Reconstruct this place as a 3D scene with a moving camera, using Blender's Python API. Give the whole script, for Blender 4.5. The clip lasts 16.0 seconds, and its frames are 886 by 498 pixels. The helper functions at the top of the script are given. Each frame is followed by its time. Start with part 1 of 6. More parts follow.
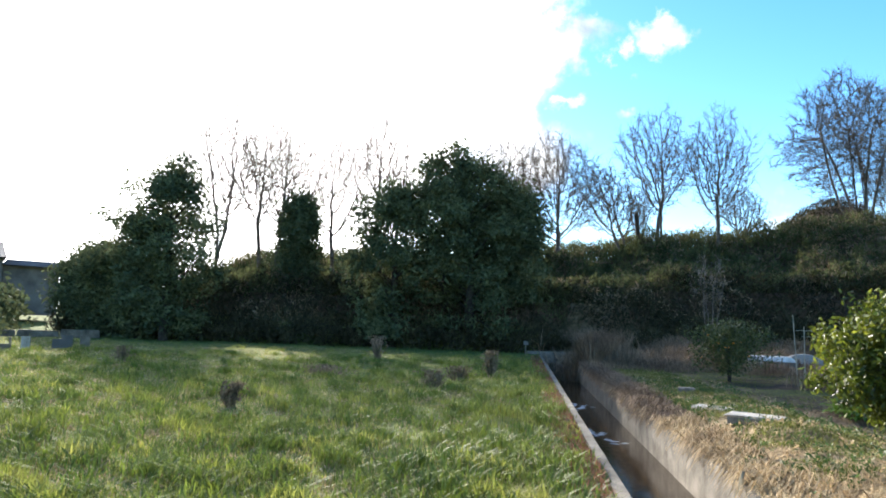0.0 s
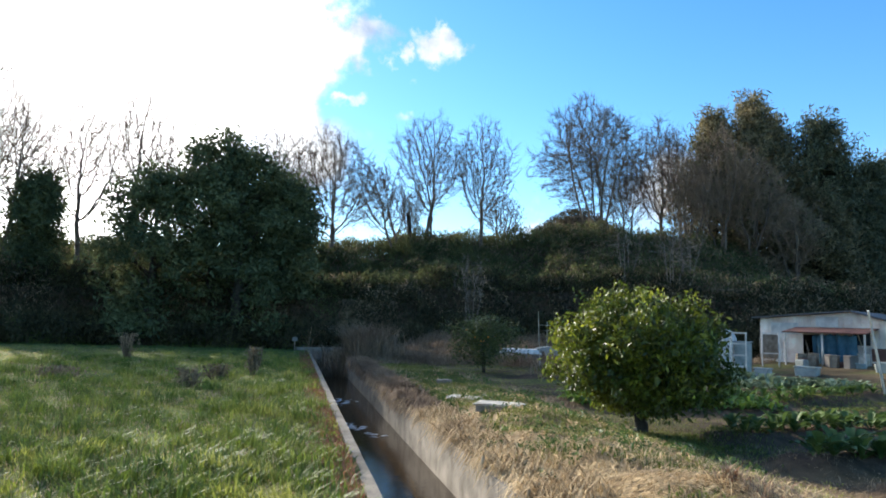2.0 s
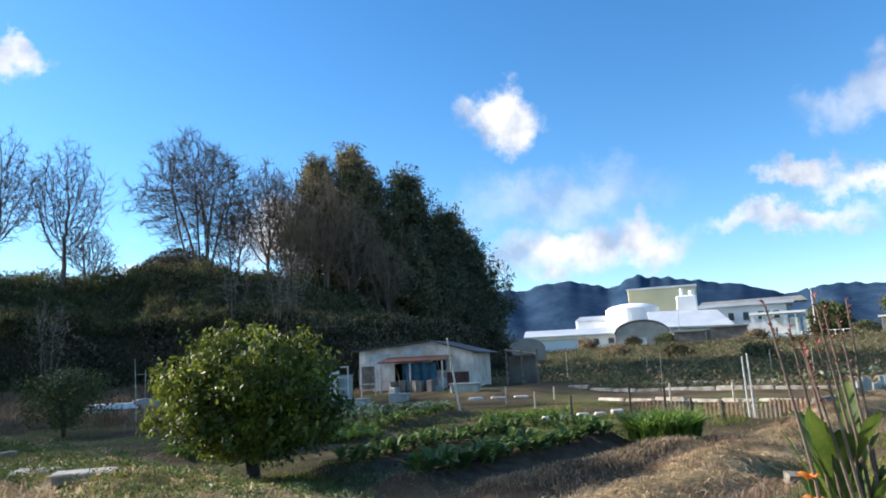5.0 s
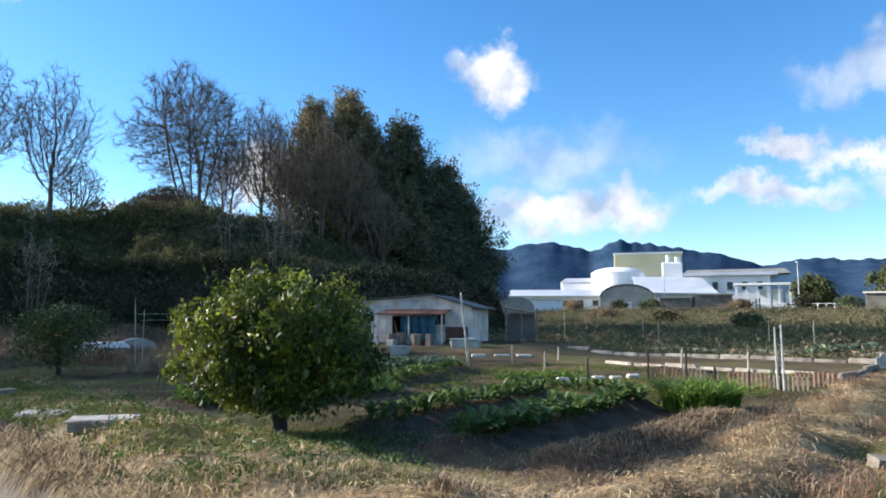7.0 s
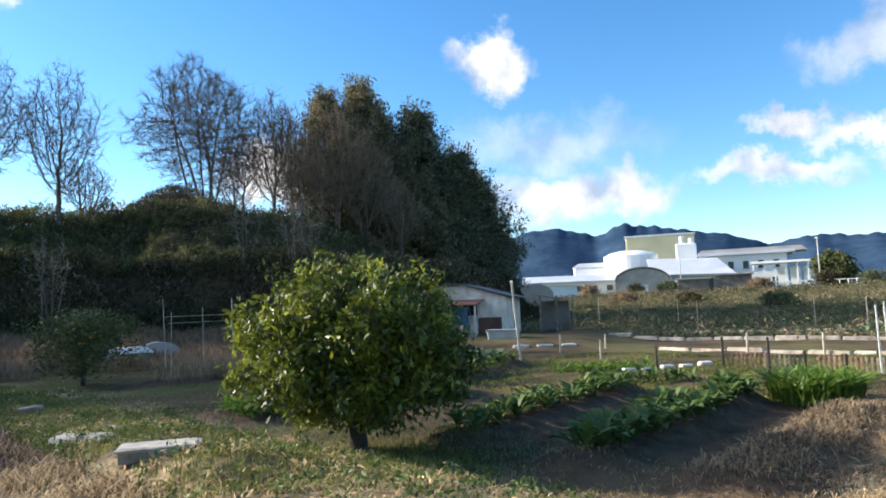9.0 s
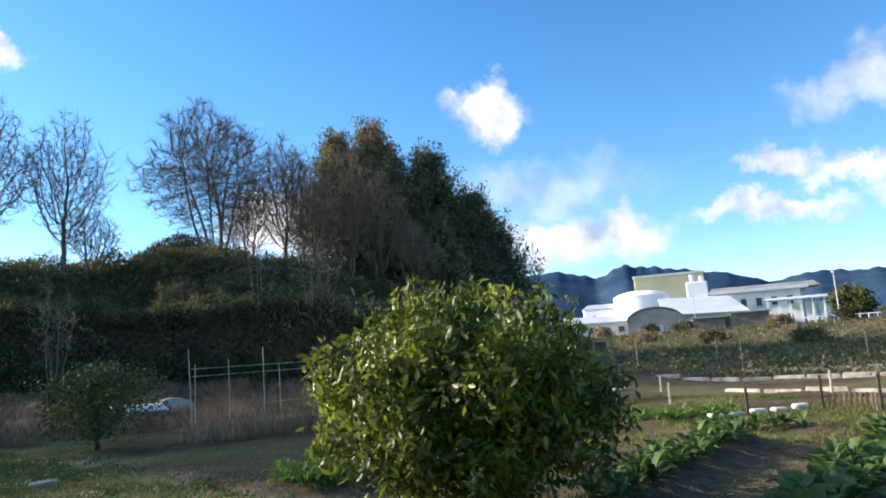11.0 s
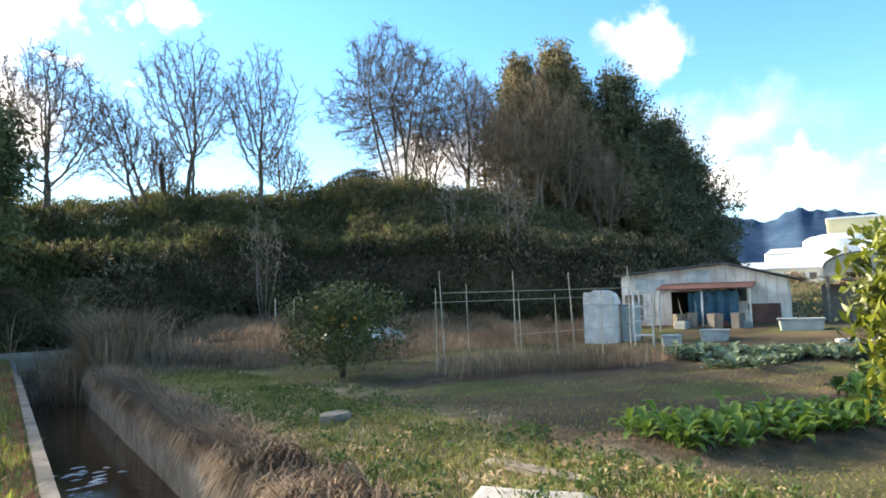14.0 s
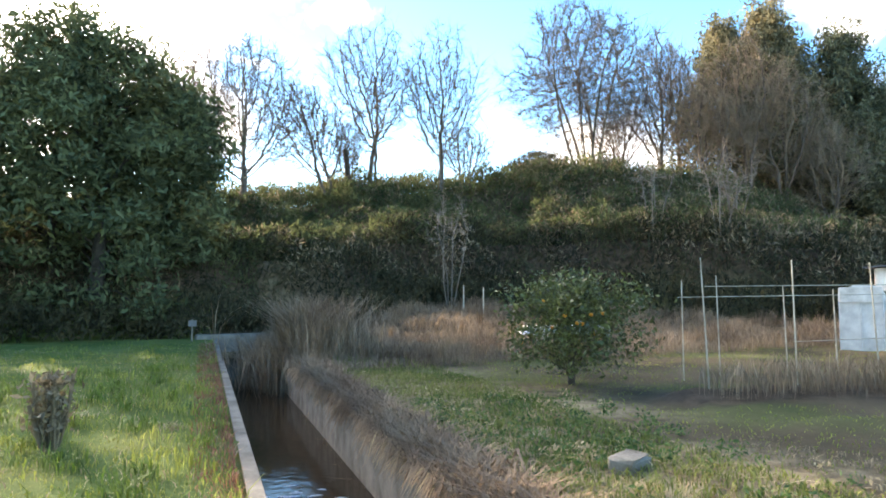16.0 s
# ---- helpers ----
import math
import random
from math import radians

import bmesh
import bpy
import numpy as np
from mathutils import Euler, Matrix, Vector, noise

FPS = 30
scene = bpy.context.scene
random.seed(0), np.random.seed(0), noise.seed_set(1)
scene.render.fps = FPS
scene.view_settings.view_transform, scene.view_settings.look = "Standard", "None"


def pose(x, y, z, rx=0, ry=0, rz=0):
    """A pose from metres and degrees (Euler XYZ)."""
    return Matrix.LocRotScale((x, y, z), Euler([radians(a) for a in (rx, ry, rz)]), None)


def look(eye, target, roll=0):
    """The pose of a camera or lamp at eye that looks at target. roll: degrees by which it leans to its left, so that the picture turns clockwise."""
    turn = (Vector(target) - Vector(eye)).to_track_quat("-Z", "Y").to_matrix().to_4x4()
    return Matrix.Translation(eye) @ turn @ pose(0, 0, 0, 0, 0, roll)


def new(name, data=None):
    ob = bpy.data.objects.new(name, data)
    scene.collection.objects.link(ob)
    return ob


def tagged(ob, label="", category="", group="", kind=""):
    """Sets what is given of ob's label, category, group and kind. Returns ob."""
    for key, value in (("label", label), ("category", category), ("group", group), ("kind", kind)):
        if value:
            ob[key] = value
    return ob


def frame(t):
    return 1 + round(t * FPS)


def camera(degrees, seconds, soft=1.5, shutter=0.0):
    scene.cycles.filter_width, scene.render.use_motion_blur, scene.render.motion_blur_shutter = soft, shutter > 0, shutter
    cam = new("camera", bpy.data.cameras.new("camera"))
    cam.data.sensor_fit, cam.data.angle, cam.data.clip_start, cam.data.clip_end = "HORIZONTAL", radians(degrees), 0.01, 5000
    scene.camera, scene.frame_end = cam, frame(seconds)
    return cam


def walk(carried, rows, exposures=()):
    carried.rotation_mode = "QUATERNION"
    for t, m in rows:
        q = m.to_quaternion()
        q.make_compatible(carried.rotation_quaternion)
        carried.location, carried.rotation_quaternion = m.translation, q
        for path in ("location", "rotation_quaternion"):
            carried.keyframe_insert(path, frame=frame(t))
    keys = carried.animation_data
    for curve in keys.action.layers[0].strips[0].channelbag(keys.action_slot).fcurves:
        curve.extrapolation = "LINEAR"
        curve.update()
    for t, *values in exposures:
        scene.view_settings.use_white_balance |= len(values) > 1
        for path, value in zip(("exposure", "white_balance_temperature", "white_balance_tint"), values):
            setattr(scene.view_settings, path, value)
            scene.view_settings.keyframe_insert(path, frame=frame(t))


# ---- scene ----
import collections

cam = camera(66.8, 16.0, soft=1.8)
PATH = [
    (0, (-0.062, -0.586, 1.063), (-0.090, 1.402, 1.279), 2.0),
    (0.5, (-0.032, -0.570, 1.063), (-0.215, 1.410, 1.274), 2.0),
    (1, (0.000, -0.541, 1.042), (-0.055, 1.448, 1.249), 2.3),
    (1.5, (0.051, -0.540, 1.051), (0.260, 1.437, 1.267), 2.0),
    (2, (0.129, -0.496, 1.051), (0.750, 1.392, 1.278), 1.9),
    (2.5, (0.198, -0.533, 1.059), (1.166, 1.201, 1.295), 1.3),
    (3, (0.293, -0.551, 1.045), (1.511, 1.021, 1.257), 0.1),
    (3.5, (0.331, -0.527, 1.053), (1.643, 0.966, 1.271), -0.1),
    (4, (0.292, -0.399, 1.023), (1.737, 0.946, 1.343), -2.0),
    (4.2, (0.320, -0.317, 1.017), (1.815, 0.968, 1.358), -2.8),
    (6.3, (0.291, 0.608, 1.011), (1.849, 1.819, 1.333), -2.4),
    (6.5, (0.356, 0.794, 1.006), (1.862, 2.086, 1.260), -1.3),
    (7, (0.361, 1.217, 1.060), (1.941, 2.426, 1.268), 0.2),
    (7.5, (0.457, 1.621, 1.081), (2.166, 2.631, 1.320), 0.3),
    (8, (0.535, 2.072, 1.091), (2.247, 3.088, 1.286), -0.4),
    (8.5, (0.666, 2.492, 1.095), (2.351, 3.549, 1.307), -1.8),
    (9, (0.810, 3.004, 1.099), (2.384, 4.225, 1.280), -2.0),
    (9.5, (0.907, 3.519, 1.056), (2.455, 4.769, 1.257), -3.2),
    (9.7, (0.994, 3.716, 1.104), (2.516, 4.991, 1.341), -3.4),
    (11.8, (1.423, 5.952, 1.040), (3.002, 7.130, 1.386), -3.5),
    (12, (1.419, 6.187, 1.019), (2.938, 7.442, 1.365), -2.8),
    (12.5, (1.437, 6.789, 1.027), (2.882, 8.133, 1.355), -2.9),
    (13, (1.477, 7.348, 0.980), (2.743, 8.861, 1.307), -1.7),
    (13.5, (1.463, 7.903, 0.982), (2.851, 9.325, 1.207), -1.4),
    (14, (1.503, 8.560, 0.945), (2.770, 10.098, 1.111), -1.5),
    (14.5, (1.485, 9.122, 1.020), (2.769, 10.650, 1.145), -0.9),
    (15, (1.572, 9.767, 1.028), (2.815, 11.320, 1.231), -1.7),
    (15.5, (1.564, 10.438, 0.999), (2.605, 12.137, 1.176), -0.6),
    (16, (1.718, 11.078, 1.057), (2.583, 12.877, 1.192), -0.1),
]
EXPOSURES = [(0, 1.42, 6500, 10), (0.5, 1.14, 6650, 10), (1.0, 0.93, 6550, 10), (1.5, 0.97, 6450, 10), (2.5, 1.2, 6600, 9), (3.5, 1.18, 6850, 9), (4.2, 1.03, 6600, 11), (6.5, 0.82, 6200, 11), (7.5, 0.96, 6300, 12), (8.5, 0.95, 6350, 12), (9.5, 1.13, 6800, 10), (12.0, 0.98, 6350, 12), (12.5, 1.07, 6550, 12), (14.0, 1.78, 7400, 11), (15.0, 2.12, 7500, 11), (16, 2.48, 7700, 13)]
walk(cam, [(t, look(eye, target, roll)) for t, eye, target, roll in PATH], EXPOSURES)

# ---- world, sun, exposure ----
SUN = Vector((-0.350, 0.880, 0.378)).normalized()


def node(tree, kind, **values):
    n = tree.nodes.new(kind)
    for key, value in values.items():
        n.inputs[key].default_value = value
    return n


def make_world():
    world = bpy.data.worlds.new("sky")
    scene.world = world
    world.use_nodes = True
    tree = world.node_tree
    tree.nodes.clear()
    link = tree.links.new
    sky = tree.nodes.new("ShaderNodeTexSky")
    sky.sky_type, sky.sun_disc = "NISHITA", False
    sky.sun_elevation = math.asin(SUN.z)
    sky.sun_rotation = math.atan2(SUN.x, SUN.y)
    sky.air_density, sky.dust_density, sky.ozone_density = 1.0, 0.15, 3.0
    coord = tree.nodes.new("ShaderNodeTexCoord")
    puff = node(tree, "ShaderNodeTexNoise", Scale=10.0, Detail=10.0, Roughness=0.62)
    link(coord.outputs["Generated"], puff.inputs["Vector"])
    centre = tree.nodes.new("ShaderNodeVectorMath")
    centre.operation = "SUBTRACT"
    centre.inputs[1].default_value = (0.5, 0.5, 0.5)
    link(puff.outputs["Color"], centre.inputs[0])

    def warped(amount):
        scaled = tree.nodes.new("ShaderNodeVectorMath")
        scaled.operation = "SCALE"
        scaled.inputs["Scale"].default_value = amount
        link(centre.outputs[0], scaled.inputs[0])
        total = tree.nodes.new("ShaderNodeVectorMath")
        total.operation = "ADD"
        link(coord.outputs["Generated"], total.inputs[0])
        link(scaled.outputs[0], total.inputs[1])
        return total.outputs[0]

    fine, wide = warped(0.17), warped(0.27)
    # each cloud: direction, half width, flatness, edge softness, thickness
    clouds = (
        ((0.788, 0.506, 0.345), 0.064, 1.3, 0.55, 1.0), ((0.951, 0.050, 0.304), 0.12, 3.2, 0.8, 0.6),
        ((0.965, 0.165, 0.236), 0.055, 2.2, 0.6, 1.0), ((0.980, 0.070, 0.213), 0.10, 4.4, 0.7, 0.9),
        ((0.983, 0.000, 0.180), 0.09, 3.0, 0.7, 0.9), ((0.968, 0.186, 0.170), 0.11, 4.6, 0.7, 0.9),
        ((0.870, 0.465, 0.150), 0.15, 3.0, 0.7, 0.95), ((0.925, 0.375, 0.158), 0.08, 1.8, 0.7, 1.0),
        ((0.850, 0.470, 0.230), 0.17, 3.4, 0.95, 0.5), ((0.470, 0.866, 0.150), 0.08, 2.8, 0.7, 0.7),
        ((0.620, 0.755, 0.195), 0.12, 2.2, 0.6, 1.0), ((0.140, 0.910, 0.400), 0.07, 2.2, 0.6, 0.95),
        ((0.256, 0.882, 0.398), 0.04, 1.8, 0.7, 0.95), ((0.228, 0.900, 0.372), 0.022, 1.6, 0.8, 0.8),
        ((0.160, 0.932, 0.327), 0.022, 1.8, 0.8, 0.9), ((0.214, 0.930, 0.299), 0.026, 2.4, 0.9, 0.7),
        ((0.100, 0.960, 0.240), 0.09, 1.5, 0.6, 0.95), ((0.30, 0.55, 0.78), 0.20, 1.5, 0.8, 0.8),
        ((-0.70, -0.5, 0.45), 0.30, 2.4, 0.8, 0.9), ((0.3, -0.85, 0.35), 0.35, 2.6, 0.8, 0.9),
    )
    cover = None
    for direction, half, flat, soft, thick in clouds:
        offset = tree.nodes.new("ShaderNodeVectorMath")
        offset.operation = "SUBTRACT"
        link(fine, offset.inputs[0])
        offset.inputs[1].default_value = Vector(direction).normalized()
        squash = tree.nodes.new("ShaderNodeVectorMath")
        squash.operation = "MULTIPLY"
        squash.inputs[1].default_value = (1, 1, flat)
        link(offset.outputs[0], squash.inputs[0])
        length = tree.nodes.new("ShaderNodeVectorMath")
        length.operation = "LENGTH"
        link(squash.outputs[0], length.inputs[0])
        ramp = tree.nodes.new("ShaderNodeMapRange")
        ramp.interpolation_type = "SMOOTHSTEP"
        for i, v in enumerate((half * (1 + 0.2 * soft), half * (1 - soft), 0.0, thick)):
            ramp.inputs[1 + i].default_value = v
        link(length.outputs["Value"], ramp.inputs[0])
        if cover is None:
            cover = ramp.outputs[0]
        else:
            top = tree.nodes.new("ShaderNodeMath")
            top.operation = "MAXIMUM"
            link(cover, top.inputs[0])
            link(ramp.outputs[0], top.inputs[1])
            cover = top.outputs[0]
    shade = node(tree, "ShaderNodeTexNoise", Scale=16.0, Detail=5.0)
    link(coord.outputs["Generated"], shade.inputs["Vector"])
    tone = tree.nodes.new("ShaderNodeValToRGB")
    tone.color_ramp.elements[0].position, tone.color_ramp.elements[0].color = 0.36, (0.44, 0.53, 0.69, 1)
    tone.color_ramp.elements[1].position, tone.color_ramp.elements[1].color = 0.60, (1.0, 1.0, 1.0, 1)
    link(shade.outputs["Fac"], tone.inputs[0])
    # the thick bright bank of cloud in front of the sun
    bank_offset = tree.nodes.new("ShaderNodeVectorMath")
    bank_offset.operation = "SUBTRACT"
    link(wide, bank_offset.inputs[0])
    bank_offset.inputs[1].default_value = Vector((-0.42, 0.80, 0.40)).normalized()
    bank_length = tree.nodes.new("ShaderNodeVectorMath")
    bank_length.operation = "LENGTH"
    link(bank_offset.outputs[0], bank_length.inputs[0])
    bank = tree.nodes.new("ShaderNodeMapRange")
    bank.interpolation_type = "SMOOTHSTEP"
    for i, v in enumerate((0.60, 0.44, 0.0, 1.0)):
        bank.inputs[1 + i].default_value = v
    link(bank_length.outputs["Value"], bank.inputs[0])
    air = node(tree, "ShaderNodeBackground", Strength=0.135)
    clear = node(tree, "ShaderNodeHueSaturation", Saturation=1.25)
    link(sky.outputs[0], clear.inputs["Color"])
    link(clear.outputs[0], air.inputs["Color"])
    white = node(tree, "ShaderNodeBackground", Strength=0.60)
    link(tone.outputs[0], white.inputs["Color"])
    glow = node(tree, "ShaderNodeBackground", Color=(1.0, 0.99, 0.97, 1), Strength=1.9)
    first, second = tree.nodes.new("ShaderNodeMixShader"), tree.nodes.new("ShaderNodeMixShader")
    link(cover, first.inputs[0])
    link(air.outputs[0], first.inputs[1])
    link(white.outputs[0], first.inputs[2])
    link(bank.outputs[0], second.inputs[0])
    link(first.outputs[0], second.inputs[1])
    link(glow.outputs[0], second.inputs[2])
    out = tree.nodes.new("ShaderNodeOutputWorld")
    link(second.outputs[0], out.inputs[0])


make_world()
sun = new("sun", bpy.data.lights.new("sun", "SUN"))
sun.data.energy, sun.data.angle, sun.data.color = 5.0, radians(0.7), (1.0, 0.93, 0.82)
sun.matrix_world = look((0, 0, 40), Vector((0, 0, 40)) - SUN)


# ---- materials ----
def mat(name, a, b, scale=8.0, rough=0.8, bump=0.3, metal=0.0, random_tint=0.0, fine=60.0, trans=0.0, spec=0.3, island=False):
    """Two colours mixed by noise at two scales, with fine relief; random_tint varies it from leaf to leaf or piece to piece."""
    m = bpy.data.materials.new(name)
    m.use_nodes = True
    tree = m.node_tree
    link = tree.links.new
    bsdf = tree.nodes["Principled BSDF"]
    coord = tree.nodes.new("ShaderNodeTexCoord")
    large = node(tree, "ShaderNodeTexNoise", Scale=scale, Detail=5.0, Roughness=0.6)
    small = node(tree, "ShaderNodeTexNoise", Scale=fine, Detail=3.0)
    geometry = tree.nodes.new("ShaderNodeNewGeometry")
    link(geometry.outputs["Position"], large.inputs["Vector"])
    link(geometry.outputs["Position"], small.inputs["Vector"])
    both = tree.nodes.new("ShaderNodeMath")
    both.operation = "MULTIPLY_ADD"
    both.inputs[1].default_value = 0.35
    link(small.outputs["Fac"], both.inputs[0])
    link(large.outputs["Fac"], both.inputs[2])
    ramp = tree.nodes.new("ShaderNodeValToRGB")
    ramp.color_ramp.elements[0].position, ramp.color_ramp.elements[1].position = 0.5, 0.85
    ramp.color_ramp.elements[0].color, ramp.color_ramp.elements[1].color = (*a, 1), (*b, 1)
    link(both.outputs[0], ramp.inputs[0])
    colour = ramp.outputs[0]
    if random_tint:
        vary = tree.nodes.new("ShaderNodeHueSaturation")
        span = tree.nodes.new("ShaderNodeMapRange")
        span.inputs[3].default_value, span.inputs[4].default_value = 1 - random_tint, 1 + random_tint
        if island:
            link(geometry.outputs["Random Per Island"], span.inputs[0])
        else:
            link(tree.nodes.new("ShaderNodeObjectInfo").outputs["Random"], span.inputs[0])
        link(span.outputs[0], vary.inputs["Value"])
        link(colour, vary.inputs["Color"])
        colour = vary.outputs[0]
    link(colour, bsdf.inputs["Base Color"])
    bsdf.inputs["Roughness"].default_value = rough
    bsdf.inputs["Metallic"].default_value = metal
    bsdf.inputs["Specular IOR Level"].default_value = spec
    if bump:
        relief = node(tree, "ShaderNodeBump", Strength=bump, Distance=0.02)
        link(both.outputs[0], relief.inputs["Height"])
        link(relief.outputs[0], bsdf.inputs["Normal"])
    if trans:
        through_leaf = node(tree, "ShaderNodeBsdfTranslucent")
        link(colour, through_leaf.inputs["Color"])
        mix = node(tree, "ShaderNodeMixShader", Fac=trans)
        link(bsdf.outputs[0], mix.inputs[1])
        link(through_leaf.outputs[0], mix.inputs[2])
        link(mix.outputs[0], tree.nodes["Material Output"].inputs[0])
    return m


M_SOIL = mat("soil", (0.07, 0.05, 0.033), (0.15, 0.11, 0.07), 2.0, 0.95, 0.8)
M_CONCRETE = mat("old_concrete", (0.11, 0.095, 0.075), (0.27, 0.24, 0.20), 3.0, 0.9, 0.6)
M_COPING = mat("coping_concrete", (0.095, 0.078, 0.058), (0.25, 0.215, 0.17), 3.0, 0.9, 0.5)
M_BARK = mat("bark", (0.075, 0.062, 0.05), (0.19, 0.16, 0.13), 6.0, 0.95, 0.6)
M_BARK_DARK = mat("dark_bark", (0.03, 0.025, 0.02), (0.08, 0.065, 0.05), 6.0, 0.95, 0.6)
M_TWIG = mat("twigs", (0.075, 0.055, 0.045), (0.17, 0.125, 0.095), 2.0, 0.9, 0.0, island=True, random_tint=0.3)
M_TWIG_PALE = mat("pale_twigs", (0.16, 0.125, 0.10), (0.30, 0.24, 0.19), 2.0, 0.9, 0.0, island=True, random_tint=0.3)
M_CITRUS = mat("citrus_leaf", (0.034, 0.058, 0.007), (0.15, 0.17, 0.018), 2.2, 0.46, 0.0, island=True, random_tint=0.55, trans=0.32, spec=0.5)
M_CITRUS_YOUNG = mat("young_citrus_leaf", (0.15, 0.19, 0.020), (0.30, 0.31, 0.045), 3.0, 0.4, 0.0, island=True, random_tint=0.35, trans=0.42, spec=0.45)
M_CITRUS_DULL = mat("dull_citrus_leaf", (0.045, 0.065, 0.018), (0.14, 0.14, 0.04), 1.6, 0.45, 0.0, island=True, random_tint=0.5, trans=0.2, spec=0.4)
M_TWIG_WARM = mat("warm_twigs", (0.15, 0.105, 0.072), (0.32, 0.225, 0.15), 1.2, 0.9, 0.0, island=True, random_tint=0.35)
# Two needle colours: sun put in as brown-olive, shade as dark green.
M_CONIFER = mat("sunlit_brown_needles", (0.10, 0.095, 0.050), (0.26, 0.212, 0.115), 0.7, 0.8, 0.0, island=True, random_tint=0.5, trans=0.25)
M_CONIFER_DARK = mat("shaded_conifer_needles", (0.058, 0.066, 0.038), (0.165, 0.160, 0.084), 0.6, 0.8, 0.0, island=True, random_tint=0.45, trans=0.2)
M_EVERGREEN = mat("evergreen_leaf", (0.056, 0.074, 0.038), (0.155, 0.17, 0.080), 0.5, 0.9, 0.0, island=True, random_tint=0.35, trans=0.2, spec=0.12)
M_BAMBOO = mat("bamboo_grass", (0.048, 0.064, 0.026), (0.15, 0.16, 0.068), 0.6, 0.9, 0.0, island=True, random_tint=0.3, trans=0.38, spec=0.15)
# A dark leaf, coloured darker still for the shade inside the hedge.
M_DARKBUSH = mat("shade_dark_bush_leaf", (0.030, 0.029, 0.016), (0.098, 0.084, 0.044), 0.5, 0.95, 0.0, island=True, random_tint=0.4, trans=0.1, spec=0.1)
M_BROWNBUSH = mat("withered_bush", (0.125, 0.09, 0.056), (0.31, 0.225, 0.135), 0.5, 0.9, 0.0, island=True, random_tint=0.5, trans=0.15)
M_GRASS = mat("meadow_grass", (0.125, 0.17, 0.024), (0.34, 0.335, 0.08), 0.55, 0.65, 0.0, island=True, random_tint=0.4, trans=0.5, spec=0.2)
M_WEED = mat("bank_weed", (0.085, 0.12, 0.024), (0.26, 0.25, 0.075), 0.6, 0.7, 0.0, island=True, random_tint=0.45, trans=0.35, spec=0.2)
M_TUSSOCK = mat("rank_grass", (0.070, 0.120, 0.018), (0.20, 0.24, 0.042), 0.8, 0.6, 0.0, island=True, random_tint=0.5, trans=0.35, spec=0.25)
M_STRAW = mat("dry_grass", (0.26, 0.175, 0.092), (0.62, 0.47, 0.27), 1.3, 0.8, 0.0, island=True, random_tint=0.4, trans=0.3)
M_REED = mat("withered_reed", (0.15, 0.10, 0.066), (0.34, 0.24, 0.155), 0.7, 0.9, 0.0, island=True, random_tint=0.4, trans=0.2)
M_VEG = mat("vegetable_leaf", (0.035, 0.075, 0.018), (0.12, 0.17, 0.045), 3.0, 0.55, 0.0, island=True, random_tint=0.4, trans=0.3)
M_CANNA = mat("canna_leaf", (0.045, 0.085, 0.013), (0.125, 0.17, 0.03), 5.0, 0.4, 0.0, island=True, random_tint=0.35, trans=0.4)
M_CABBAGE = mat("cabbage_leaf", (0.085, 0.13, 0.072), (0.27, 0.32, 0.19), 3.0, 0.5, 0.0, island=True, random_tint=0.35, trans=0.25)
M_BRIGHT = mat("fresh_leaf", (0.07, 0.145, 0.02), (0.19, 0.27, 0.05), 3.0, 0.45, 0.0, island=True, random_tint=0.35, trans=0.35)
M_WHITE = mat("weathered_white_paint", (0.44, 0.39, 0.34), (0.80, 0.74, 0.67), 2.5, 0.7, 0.15)
M_SHED = mat("bleached_shed_board", (0.68, 0.51, 0.41), (0.95, 0.87, 0.77), 1.6, 0.7, 0.2, random_tint=0.12)
M_FACTORY = mat("factory_white", (0.76, 0.76, 0.75), (0.90, 0.89, 0.87), 0.2, 0.6, 0.0)
M_FACTORY_ROOF = mat("factory_roof", (0.42, 0.45, 0.49), (0.58, 0.60, 0.63), 0.2, 0.5, 0.0)
M_CREAM = mat("cream_cladding", (0.66, 0.56, 0.33), (0.76, 0.66, 0.42), 0.2, 0.7, 0.0)
M_GREY_WALL = mat("grey_wall", (0.24, 0.23, 0.22), (0.36, 0.35, 0.33), 0.5, 0.8, 0.0)
M_DARK_ROOF = mat("dark_tiles", (0.06, 0.06, 0.065), (0.13, 0.13, 0.135), 1.0, 0.6, 0.2)
M_PICKET = mat("red_brown_slat", (0.17, 0.10, 0.065), (0.34, 0.22, 0.15), 4.0, 0.9, 0.3, random_tint=0.25)
M_DARK_WALL = mat("dark_wall", (0.10, 0.09, 0.08), (0.20, 0.18, 0.16), 1.0, 0.8, 0.2)
M_WINDOW = mat("dark_glass", (0.02, 0.025, 0.03), (0.05, 0.055, 0.06), 1.0, 0.15, 0.0, spec=0.6)
M_RUST = mat("rusty_sheet", (0.11, 0.050, 0.038), (0.22, 0.105, 0.078), 2.0, 0.8, 0.3)
M_BLUE = mat("blue_tarpaulin", (0.025, 0.085, 0.13), (0.07, 0.17, 0.24), 2.5, 0.55, 0.4)
M_TEAL = mat("pale_blue_tub", (0.25, 0.27, 0.25), (0.40, 0.41, 0.38), 3.0, 0.5, 0.1)
M_PLASTIC = mat("milky_plastic_sheet", (0.56, 0.54, 0.51), (0.84, 0.82, 0.78), 3.0, 0.4, 0.3, trans=0.3)
M_METAL = mat("galvanised_pipe", (0.45, 0.45, 0.44), (0.65, 0.64, 0.62), 8.0, 0.5, 0.0, metal=0.3)
M_WOOD = mat("grey_wood", (0.13, 0.10, 0.075), (0.30, 0.25, 0.19), 5.0, 0.9, 0.4)
M_PALE_WOOD = mat("bleached_board", (0.32, 0.28, 0.23), (0.60, 0.55, 0.47), 7.0, 0.9, 0.5)
